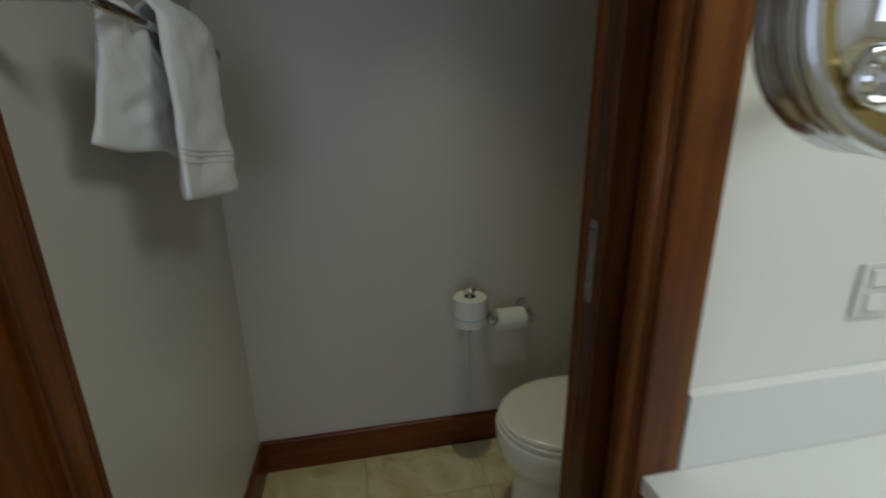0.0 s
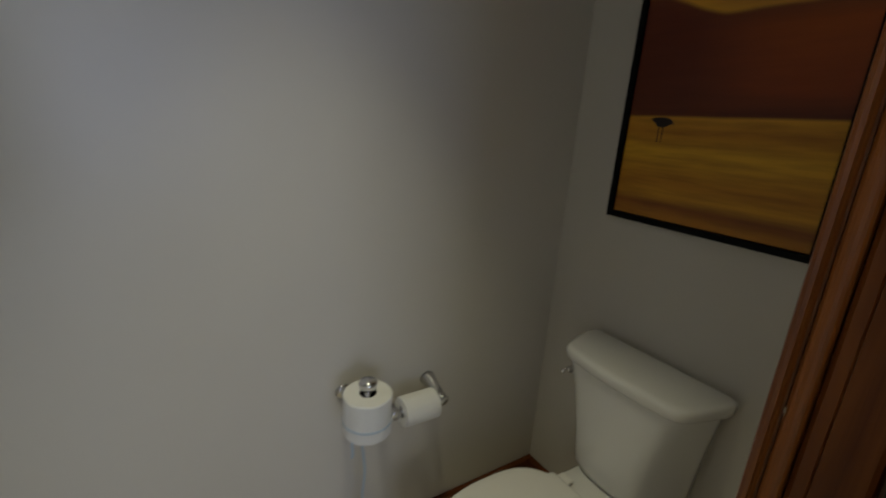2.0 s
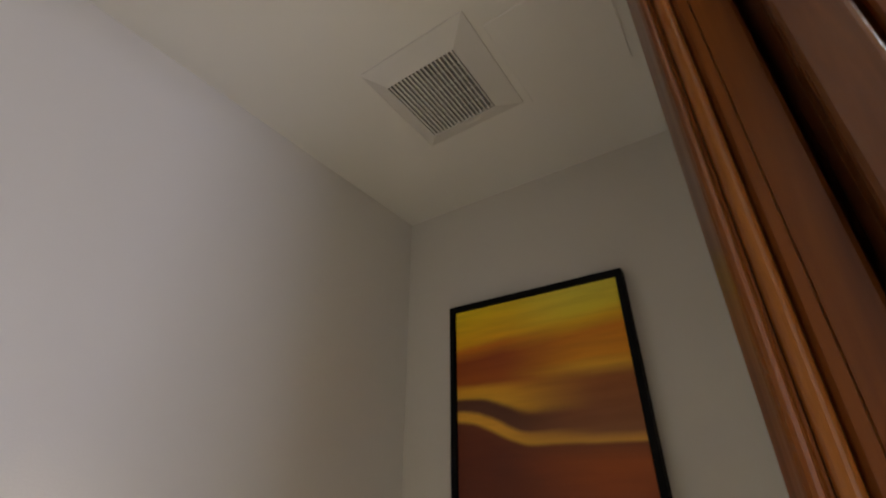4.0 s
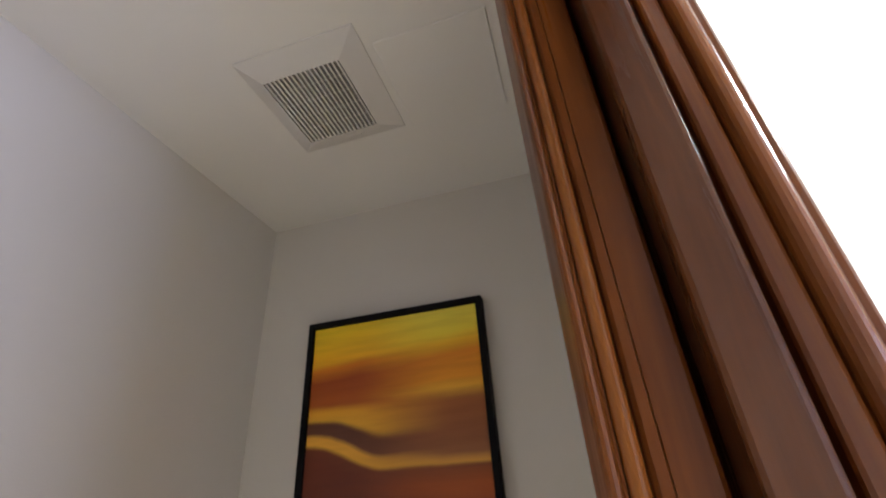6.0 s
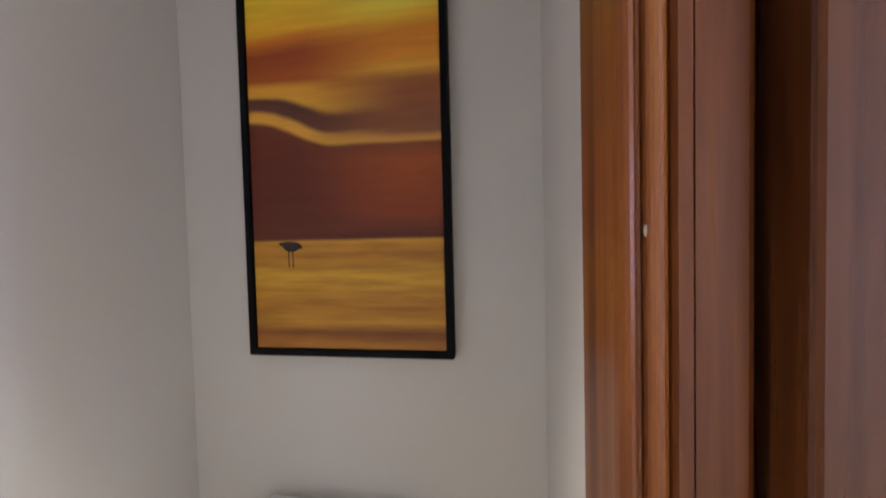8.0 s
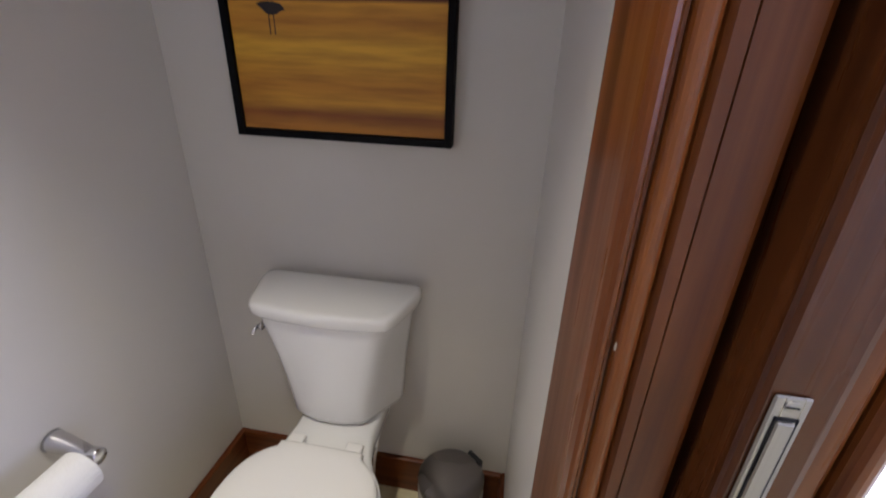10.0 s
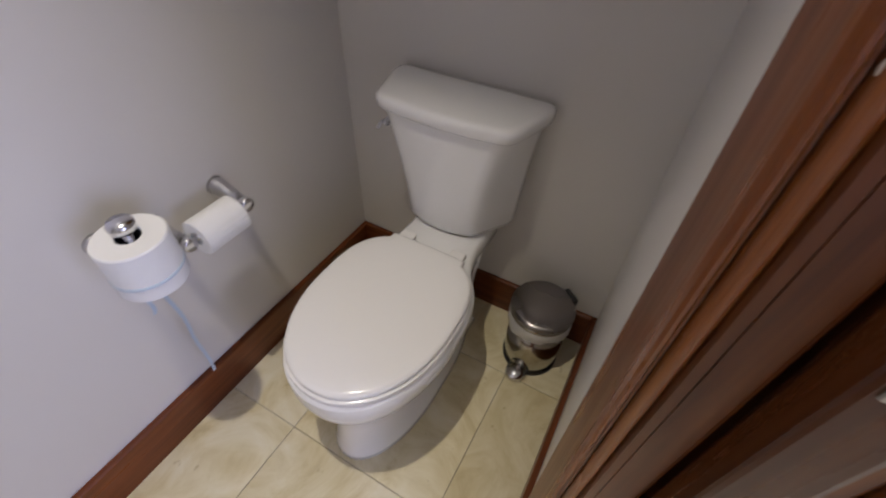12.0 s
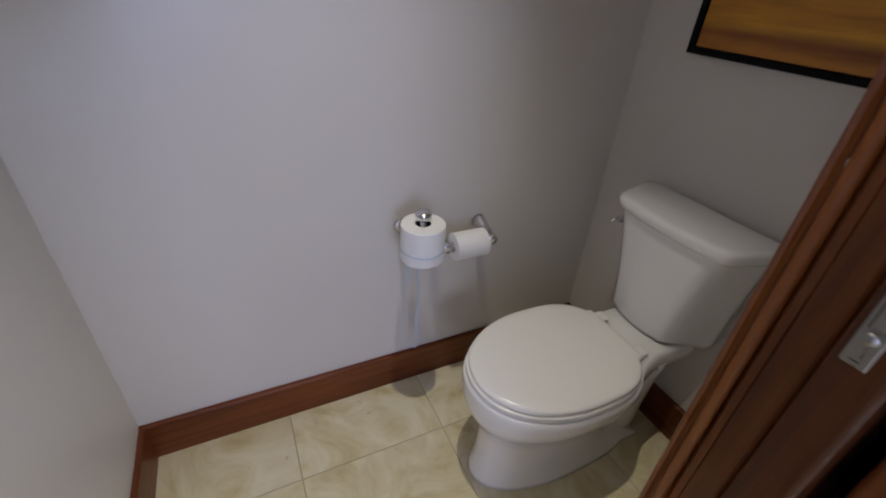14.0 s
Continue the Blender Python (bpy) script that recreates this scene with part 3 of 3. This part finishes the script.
def towel_bar():
    b = thing("towel_bar", "chrome towel bar on the side wall of the toilet room", "towel bar")
    solid("bar", turned([(0.008, -0.885), (0.008, -0.352)], (TBX, 0, TBZ), "y", 20), CHROME, b, "", True)
    for y in (-0.352, -0.885):
        solid("post", tube([(WX + 0.004, y, TBZ), (TBX - 0.02, y, TBZ), (TBX + 0.012, y, TBZ), (TBX + 0.016, y, TBZ)], 0.013, 16, [0.013, 0.012, 0.0135, 0.0115]), CHROME, b, "", True)
        solid("wall_plate", turned([(0.026, 0), (0.026, 0.006), (0.015, 0.010)], (WX + 0.0005, max(y, -0.872), TBZ), "x", 24), CHROME, b, "", True)


towel_bar()


def drape(name, parent, mat, left, right, top_z, drop, thick, fx, seed, folds=3.0, amp=0.010, nu=30, nv=40, label="", vr=(0.0, 1.0)):
    """A cloth panel hanging from the bar. left and right give the panel's edges (y) as functions of v (0 top, 1 bottom), drop its
    hem (z) as a function of u, fx how far its middle stands out from the bar's plane."""
    rnd = random.Random(seed)
    ph = [rnd.uniform(0, 6.28) for _ in range(6)]
    front, back = [], []
    for j in range(nv + 1):
        v = vr[0] + (vr[1] - vr[0]) * j / nv
        rf, rb = [], []
        for i in range(nu + 1):
            u = i / nu
            y = left(v) + (right(v) - left(v)) * u
            z = top_z + (drop(u) - top_z) * v
            wave = amp * (0.25 + v) * (math.sin(folds * 2 * math.pi * u + ph[0] + 0.8 * v) * 0.6 + math.sin(folds * 4.7 * u + ph[1] + 1.7 * v) * 0.4)
            edge = min(1.0, min(u, 1 - u) * 7, (1 - v) * 14 + 0.25)
            x = fx(u, v) + wave
            z += 0.004 * math.sin(9 * u + ph[2]) * v
            x += min(1.0, 5 * min(u, 1 - u)) * 0.0035 * math.sin(17 * u + 23 * v + ph[3]) * math.sin(6 * v + ph[4]) + 0.0012 * math.sin(31 * u - 14 * v + ph[5])
            t = thick * math.sqrt(max(edge, 0.05))
            rf.append(Vector((x + t, y, z)))
            rb.append(Vector((x - t, y, z)))
        front.append(rf)
        back.append(rb)
    bm = bmesh.new()
    rings = [f + b[::-1] for f, b in zip(front, back)]
    loft(bm, rings)
    return solid(name, bm, mat, parent, label, True)


def towels():
    a = thing("hand_towel", "folded white terry towel hung over the chrome towel bar", "towel")

    def behind(u, v):
        return TBX - 0.020 - 0.045 * v + 0.012 * math.sin(math.pi * u)
    drape("hanging_panel", a, TOWEL, lambda v: -0.790 + 0.012 * math.sin(3 * v), lambda v: -0.735 + 0.28 * min(1.0, v * 1.6) ** 0.7, TBZ + 0.016, lambda u: 1.305 - 0.040 * u, 0.010, behind, 3, 1.3, 0.008)
    drape("rear_panel", a, TOWEL, lambda v: -0.735, lambda v: -0.42, TBZ - 0.03, lambda u: 1.325, 0.008, lambda u, v: TBX - 0.058 - 0.02 * v, 4, 1.4, 0.004)
    b = thing("bath_towel", "thick white terry towel folded over the bar with woven bands", "towel")

    def front(u, v):
        return TBX + 0.012 + 0.030 * math.sin(math.pi * min(1, u * 1.15)) * (0.75 + 0.4 * v) - 0.045 * u * v - 0.05 * max(0.0, 0.10 - v) * 5

    def left(v):
        return -0.685 - 0.025 * v

    def right(v):
        return -0.376 + 0.015 * v + 0.084 * v * v
    hem = lambda u: 1.212 - 0.028 * math.sin(math.pi * min(1.0, u * 1.3) * 0.7) + (0.028 if u > 0.78 else 0.0)
    args = (left, right, TBZ + 0.052, hem, 0.014, front, 7, 1.7, 0.017)
    drape("front_panel", b, TOWEL, *args)
    for v0, v1 in ((0.735, 0.745), (0.762, 0.770), (0.800, 0.808)):
        drape("woven_band", b, BAND, left, right, TBZ + 0.052, hem, 0.0150, front, 7, 1.7, 0.017, 30, 2, "flat woven band", (v0, v1))
    drape("rear_panel", b, TOWEL, lambda v: -0.650, lambda v: -0.365, TBZ + 0.050, lambda u: 1.33, 0.012, lambda u, v: TBX - 0.030 - 0.012 * v + 0.05 * max(0.0, 0.10 - v) * 5, 9, 1.2, 0.005)


towels()


# ---- picture ----
def picture():
    p = thing("framed_picture", "tall sunset beach print with a wading bird in black frame", "picture")
    y0, y1, z0, z1, D, W = -0.694, -0.187, 1.146, 2.037, 0.035, 0.016
    for lo, hi in (((-D, y0, z0), (-0.0005, y0 + W, z1)), ((-D, y1 - W, z0), (-0.0005, y1, z1)), ((-D, y0 + W, z0), (-0.0005, y1 - W, z0 + W)), ((-D, y0 + W, z1 - W), (-0.0005, y1 - W, z1))):
        solid("frame_rail", boxed(lo, hi, 0.0015, 1), BLACK, p)
    cy, cz, w, h = (y0 + y1) / 2, (z0 + z1) / 2, y1 - y0 - 2 * W - 0.004, z1 - z0 - 2 * W - 0.004
    m = material("sunset_print", (0.5, 0.25, 0.05), 0.55)
    c = m.node_tree.nodes.new("ShaderNodeTexCoord")
    sep = m.node_tree.nodes.new("ShaderNodeSeparateXYZ")
    link(m, c.outputs["Generated"], sep.inputs[0])
    n = node(m, "ShaderNodeTexNoise", Scale=1.0, Detail=5.0, Distortion=0.5)
    mp = node(m, "ShaderNodeMapping", Scale=(1, 3.0, 6))
    link(m, c.outputs["Generated"], mp.inputs[0])
    link(m, mp.outputs[0], n.inputs[0])

    def math_node(op, a, b):
        k = m.node_tree.nodes.new("ShaderNodeMath")
        k.operation = op
        for i, q in enumerate((a, b)):
            if isinstance(q, (int, float)):
                k.inputs[i].default_value = q
            else:
                link(m, q, k.inputs[i])
        return k.outputs[0]
    def mapped(v, a, b, c, d, smooth=True):
        k = m.node_tree.nodes.new("ShaderNodeMapRange")
        k.interpolation_type = "SMOOTHSTEP" if smooth else "LINEAR"
        link(m, v, k.inputs[0])
        for i, q in enumerate((a, b, c, d)):
            k.inputs[i + 1].default_value = q
        return k.outputs[0]
    across = math_node("SUBTRACT", 1.0, sep.outputs["Y"])
    wob = math_node("MULTIPLY", math_node("SUBTRACT", n.outputs[0], 0.5), mapped(sep.outputs["Z"], 0.34, 0.62, 0.002, 0.014))
    drop = math_node("MULTIPLY", mapped(across, 0.0, 0.46, 0.0, 0.072), math_node("MULTIPLY", mapped(sep.outputs["Z"], 0.42, 0.56, 0.0, 1.0), mapped(sep.outputs["Z"], 0.59, 0.78, 1.0, 0.0)))
    rise = math_node("MULTIPLY", math_node("MULTIPLY", across, -0.04), mapped(sep.outputs["Z"], 0.78, 0.86, 0.0, 1.0))
    z = math_node("ADD", math_node("ADD", sep.outputs["Z"], wob), math_node("ADD", drop, rise))
    low = [(0.0, (0.55, 0.24, 0.02)), (0.045, (0.25, 0.08, 0.010)), (0.075, (0.62, 0.31, 0.022)), (0.115, (0.50, 0.22, 0.015)), (0.20, (0.72, 0.40, 0.025)), (0.26, (0.50, 0.22, 0.015)), (0.301, (0.66, 0.33, 0.025)), (0.309, (0.13, 0.026, 0.007))]
    at_north = ramp(m, z, low + [(0.44, (0.13, 0.022, 0.006)), (0.60, (0.15, 0.026, 0.007)), (0.632, (0.17, 0.035, 0.008)), (0.645, (0.85, 0.45, 0.04)), (0.664, (0.80, 0.40, 0.04)), (0.676, (0.13, 0.04, 0.02)),
                                 (0.702, (0.12, 0.035, 0.015)), (0.712, (0.85, 0.45, 0.03)), (0.736, (0.80, 0.38, 0.02)), (0.752, (0.45, 0.10, 0.005)), (0.82, (0.36, 0.065, 0.004)), (0.858, (0.72, 0.22, 0.005)), (0.876, (0.97, 0.50, 0.008)), (1.0, (0.94, 0.68, 0.016))])
    at_south = ramp(m, z, low + [(0.38, (0.30, 0.055, 0.006)), (0.58, (0.40, 0.085, 0.006)), (0.632, (0.24, 0.06, 0.012)), (0.641, (0.72, 0.36, 0.05)), (0.650, (0.62, 0.29, 0.05)), (0.664, (0.32, 0.12, 0.04)),
                                 (0.700, (0.30, 0.10, 0.03)), (0.740, (0.36, 0.11, 0.02)), (0.762, (0.88, 0.46, 0.03)), (0.785, (0.85, 0.34, 0.010)), (0.82, (0.80, 0.27, 0.007)), (0.855, (0.92, 0.52, 0.015)), (0.89, (0.92, 0.72, 0.05)), (1.0, (0.92, 0.82, 0.10))])
    blend = m.node_tree.nodes.new("ShaderNodeMix")
    blend.data_type = "RGBA"
    link(m, mapped(math_node("ADD", across, wob), 0.25, 0.85, 0.0, 1.0), blend.inputs["Factor"])
    link(m, at_north, blend.inputs["A"])
    link(m, at_south, blend.inputs["B"])
    grad = blend.outputs["Result"]
    # fine streaks
    s = node(m, "ShaderNodeTexNoise", Scale=1.0, Detail=4.0)
    mp2 = node(m, "ShaderNodeMapping", Scale=(1, 2.4, 46))
    link(m, c.outputs["Generated"], mp2.inputs[0])
    link(m, mp2.outputs[0], s.inputs[0])
    streak = ramp(m, s.outputs[0], [(0.35, (0.72, 0.66, 0.6)), (0.6, (1.1, 1.1, 1.1))])
    x = m.node_tree.nodes.new("ShaderNodeMix")
    x.data_type, x.blend_type = "RGBA", "MULTIPLY"
    link(m, mapped(sep.outputs["Z"], 0.30, 0.36, 0.8, 0.28), x.inputs["Factor"])
    link(m, grad, x.inputs["A"])
    link(m, streak, x.inputs["B"])
    link(m, x.outputs["Result"], m.node_tree.nodes["Principled BSDF"].inputs["Base Color"])
    solid("canvas", boxed((-0.026, cy - w / 2, cz - h / 2), (-0.006, cy + w / 2, cz + h / 2)), m, p, "printed sunset over wet sand in yellow, orange and deep brown")
    # the wading bird
    ink = material("bird_silhouette", (0.02, 0.012, 0.012), 0.6)
    bx, by, bz = -0.0263, -0.300, 1.412
    body = [(0.031, 0.006), (0.020, 0.009), (0.006, 0.010), (-0.010, 0.0095), (-0.022, 0.007), (-0.029, 0.001), (-0.034, -0.008), (-0.030, -0.006), (-0.024, -0.007), (-0.014, -0.013), (-0.002, -0.015), (0.010, -0.012), (0.018, -0.004)]
    bm = bmesh.new()
    loft(bm, [[(bx, by + u, bz + v) for u, v in body], [(bx - 0.0004, by + u, bz + v) for u, v in body]])
    for u in (0.0045, -0.0065):
        box(bm, (bx - 0.0004, by + u - 0.0012, bz - 0.052), (bx, by + u + 0.0012, bz - 0.012))
    solid("bird", bm, ink, p, "dark silhouette of a wading bird")


picture()


# ---- ceiling fittings ----
def vent():
    v = thing("ceiling_vent", "square white louvred exhaust fan grille on the ceiling", "ceiling vent")
    X0, X1, Y0, Y1 = -0.607, -0.315, -0.602, -0.320
    x0, x1, y0, y1 = -0.550, -0.355, -0.543, -0.357
    z0, z1 = HC, HC - 0.016
    bm = bmesh.new()
    o = [(X0, Y0), (X1, Y0), (X1, Y1), (X0, Y1)]
    i_ = [(x0, y0), (x1, y0), (x1, y1), (x0, y1)]
    rings = [[(x, y, z0 - 0.0005) for x, y in o], [(x, y, z0 - 0.004) for x, y in o], [(x, y, z1) for x, y in i_], [(x, y, z0 - 0.002) for x, y in i_]]
    loft(bm, rings, False, False)
    solid("frame", bm, WHITE_PLASTIC, v)
    # flat black sheet behind the slats, painted as the recess's shade
    solid("backing", boxed((x0, y0, HC - 0.003), (x1, y1, HC - 0.0008)), SHADE_BLACK, v, "flat black sheet painting the shade of the fan recess")
    n = 17
    for k in range(n):
        y = y0 + (y1 - y0) * (k + 0.5) / n
        solid("slat", boxed((x0, y - 0.0021, z1 + 0.001), (x1, y + 0.0021, z1 + 0.010)), WHITE_PLASTIC, v)
    for k in range(1, 5):
        x = x0 + (x1 - x0) * k / 5
        solid("cross_bar", boxed((x - 0.001, y0, z1 + 0.006), (x + 0.001, y1, z1 + 0.009)), WHITE_PLASTIC, v)
    solid("badge", boxed((X1 - 0.030, -0.49, HC - 0.0125), (X1 - 0.020, -0.45, HC - 0.0075)), WHITE_PLASTIC, v)


vent()
hatch = thing("ceiling_hatch", "flush white painted access panel on the ceiling beside the fan", "access panel")
solid("panel", boxed((-0.555, -0.862, HC - 0.005), (-0.298, -0.622, HC - 0.0005), 0.002, 1), CEIL, hatch)

down = thing("recessed_downlight", "round recessed white downlight in the toilet room ceiling", "ceiling light")
solid("trim", turned([(0.040, -0.0005), (0.062, -0.0005), (0.060, -0.004), (0.046, -0.006), (0.040, -0.0015)], (-0.85, -0.45, HC), "z", 40, False), WHITE_PLASTIC, down, "", True)
# unseen trim ring added to the bathroom ceiling, with no lamp in it
added_trim = thing("recessed_downlight", "added round white downlight trim, unseen and unlit, in the bathroom ceiling", "ceiling light")
solid("trim", turned([(0.064, -0.0005), (0.086, -0.0005), (0.084, -0.004), (0.070, -0.006), (0.064, -0.0015)], (-0.35, -1.62, HC), "z", 40, False), WHITE_PLASTIC, added_trim, "", True)

# ---- bathroom counter, backsplash, socket and shaving mirror ----
counter = thing("vanity_counter", "white stone counter along the bright bathroom wall", "counter")
solid("worktop", boxed((-0.736, -1.66, 0.800), (BX1 - 0.001, SO - 0.001, 0.833), 0.004), STONE, counter)
solid("cabinet", boxed((-0.66, -1.60, 0.0), (BX1 - 0.001, SO - 0.002, 0.7995)), WOOD_Z, counter, "stained wooden vanity cabinet")
splash = thing("backsplash", "low white stone backsplash standing on the counter", "backsplash")
solid("slab", boxed((-0.6775, SO - 0.0205, 0.8335), (BX1 - 0.001, SO - 0.0005, 0.960), 0.002), STONE, splash)

plate = thing("wall_socket", "white plastic socket plate on the bathroom wall above the counter", "socket")
solid("plate", boxed((-0.412, SO - 0.006, 1.045), (-0.342, SO - 0.0005, 1.130), 0.002), WHITE_PLASTIC, plate)
for z in (1.068, 1.107):
    solid("outlet", boxed((-0.394, SO - 0.009, z - 0.014), (-0.360, SO - 0.006, z + 0.014), 0.002), SEAT, plate)


def shaving_mirror():
    m = thing("makeup_mirror", "round chrome wall mirror with a small inset magnifier", "mirror")
    c = Vector((-0.698, -1.259, 1.414))
    face = (Vector((-0.79, -1.95, 1.42)) - c).normalized()
    turn = face.to_track_quat("Z", "Y").to_matrix().to_4x4()
    mt = Matrix.Translation(c) @ turn

    def put(name, profile, mat, label="", off=(0, 0, 0), n=56, caps=True):
        bm = turned(profile, off, "z", n, caps)
        bmesh.ops.transform(bm, matrix=mt, verts=bm.verts)
        return solid(name, bm, mat, m, label, True)
    R = 0.111
    put("drum", [(R * 0.80, -0.050), (R - 0.003, -0.046), (R, -0.038), (R, -0.020), (R - 0.002, -0.018), (R, -0.016), (R, 0.0)], CHROME)
    put("rim", [(R, 0.0), (R + 0.003, 0.002), (R + 0.003, 0.010), (R - 0.004, 0.013), (R - 0.010, 0.010), (R - 0.016, 0.004)], CHROME, "polished chrome rim", (0, 0, 0), 56, False)
    put("glass", [(R - 0.026, 0.0035), (R - 0.026, 0.0040)], MIRROR, "mirror glass")
    # ring whose brown colour stands in for the reflected casing
    put("bevel_ring", [(R - 0.010, 0.0085), (R - 0.018, 0.0060), (R - 0.027, 0.0030)], CASING_REFLECTION, "inner ring tinted with the wooden casing's brown reflection", (0, 0, 0), 56, False)
    mx, my = -0.046, -0.054
    put("magnifier_rim", [(0.017, 0.0045), (0.021, 0.006), (0.020, 0.011), (0.0155, 0.0105), (0.015, 0.006)], CHROME, "", (mx, my, 0), 36, False)
    put("magnifier_glass", [(0.0155, 0.0048), (0.0155, 0.0065)], MIRROR, "", (mx, my, 0), 36)
    back = c - face * 0.04
    solid("arm", tube([tuple(back), (-0.66, -1.16, 1.43), (-0.56, -1.11, 1.43), (-0.5, SO - 0.012, 1.43)], 0.009, 14), CHROME, m, "", True)
    solid("wall_plate", turned([(0.035, 0), (0.034, -0.007), (0.015, -0.012)], (-0.5, SO - 0.0005, 1.43), "y", 32), CHROME, m, "", True)


shaving_mirror()

# bathroom window, behind the walker
win = tagged(new("window_1"), "white framed bathroom window letting in daylight", "", "", "structure")
for lo, hi in (((-2.25, BY - 0.08, 0.8), (-2.19, BY - 0.03, 2.1)), ((-0.81, BY - 0.08, 0.8), (-0.75, BY - 0.03, 2.1)), ((-2.19, BY - 0.08, 0.8), (-0.81, BY - 0.03, 0.86)), ((-2.19, BY - 0.08, 2.04), (-0.81, BY - 0.03, 2.1)), ((-1.52, BY - 0.08, 0.86), (-1.48, BY - 0.03, 2.04))):
    solid("window_frame", boxed(lo, hi, 0.004), WHITE_PLASTIC, win)

# ---- floor: grout bed and stone tiles ----
structure("ground", boxed((-30, -30, -0.35), (30, 30, -0.12)), paint("ground_soil", (0.15, 0.14, 0.11), 0.95, 0.1), "plain ground outside the house")
floor = structure("floor", boxed((BX0 - 0.1, BY - 0.1, -0.1), (BX1 + 0.1, 0.1, -0.0022)), GROUT, "cream limestone tiled floor with thin joints")
T, G = 0.457, 0.0011
X_J, Y_J = -0.702, -0.2535
meshes = {}


def tile(x0, x1, y0, y1):
    w, d = round(x1 - x0, 4), round(y1 - y0, 4)
    if (w, d) not in meshes:
        bm = bmesh.new()
        b = 0.0012
        lo = [(-w / 2, -d / 2), (w / 2, -d / 2), (w / 2, d / 2), (-w / 2, d / 2)]
        hi = [(-w / 2 + b, -d / 2 + b), (w / 2 - b, -d / 2 + b), (w / 2 - b, d / 2 - b), (-w / 2 + b, d / 2 - b)]
        loft(bm, [[(x, y, -0.010) for x, y in lo], [(x, y, -0.0010) for x, y in lo], [(x, y, 0.0) for x, y in hi]])
        me = bpy.data.meshes.new("tile")
        bm.to_mesh(me)
        bm.free()
        me.materials.append(TILE)
        meshes[(w, d)] = me
    ob = new("tile", meshes[(w, d)])
    ob.location = ((x0 + x1) / 2, (y0 + y1) / 2, 0)
    ob.parent = floor


for i in range(-5, 5):
    for j in range(-9, 2):
        x0, x1 = X_J + i * T + G, X_J + (i + 1) * T - G
        y0, y1 = Y_J + j * T + G, Y_J + (j + 1) * T - G
        top_y, lo_x, hi_x = (0.0, WX, 0.0) if y0 > SO else (0.0, BX0, BX1)
        x0, x1, y0, y1 = max(x0, lo_x), min(x1, hi_x), max(y0, BY), min(y1, top_y)
        if x1 - x0 > 0.01 and y1 - y0 > 0.01:
            tile(x0, x1, y0, y1)
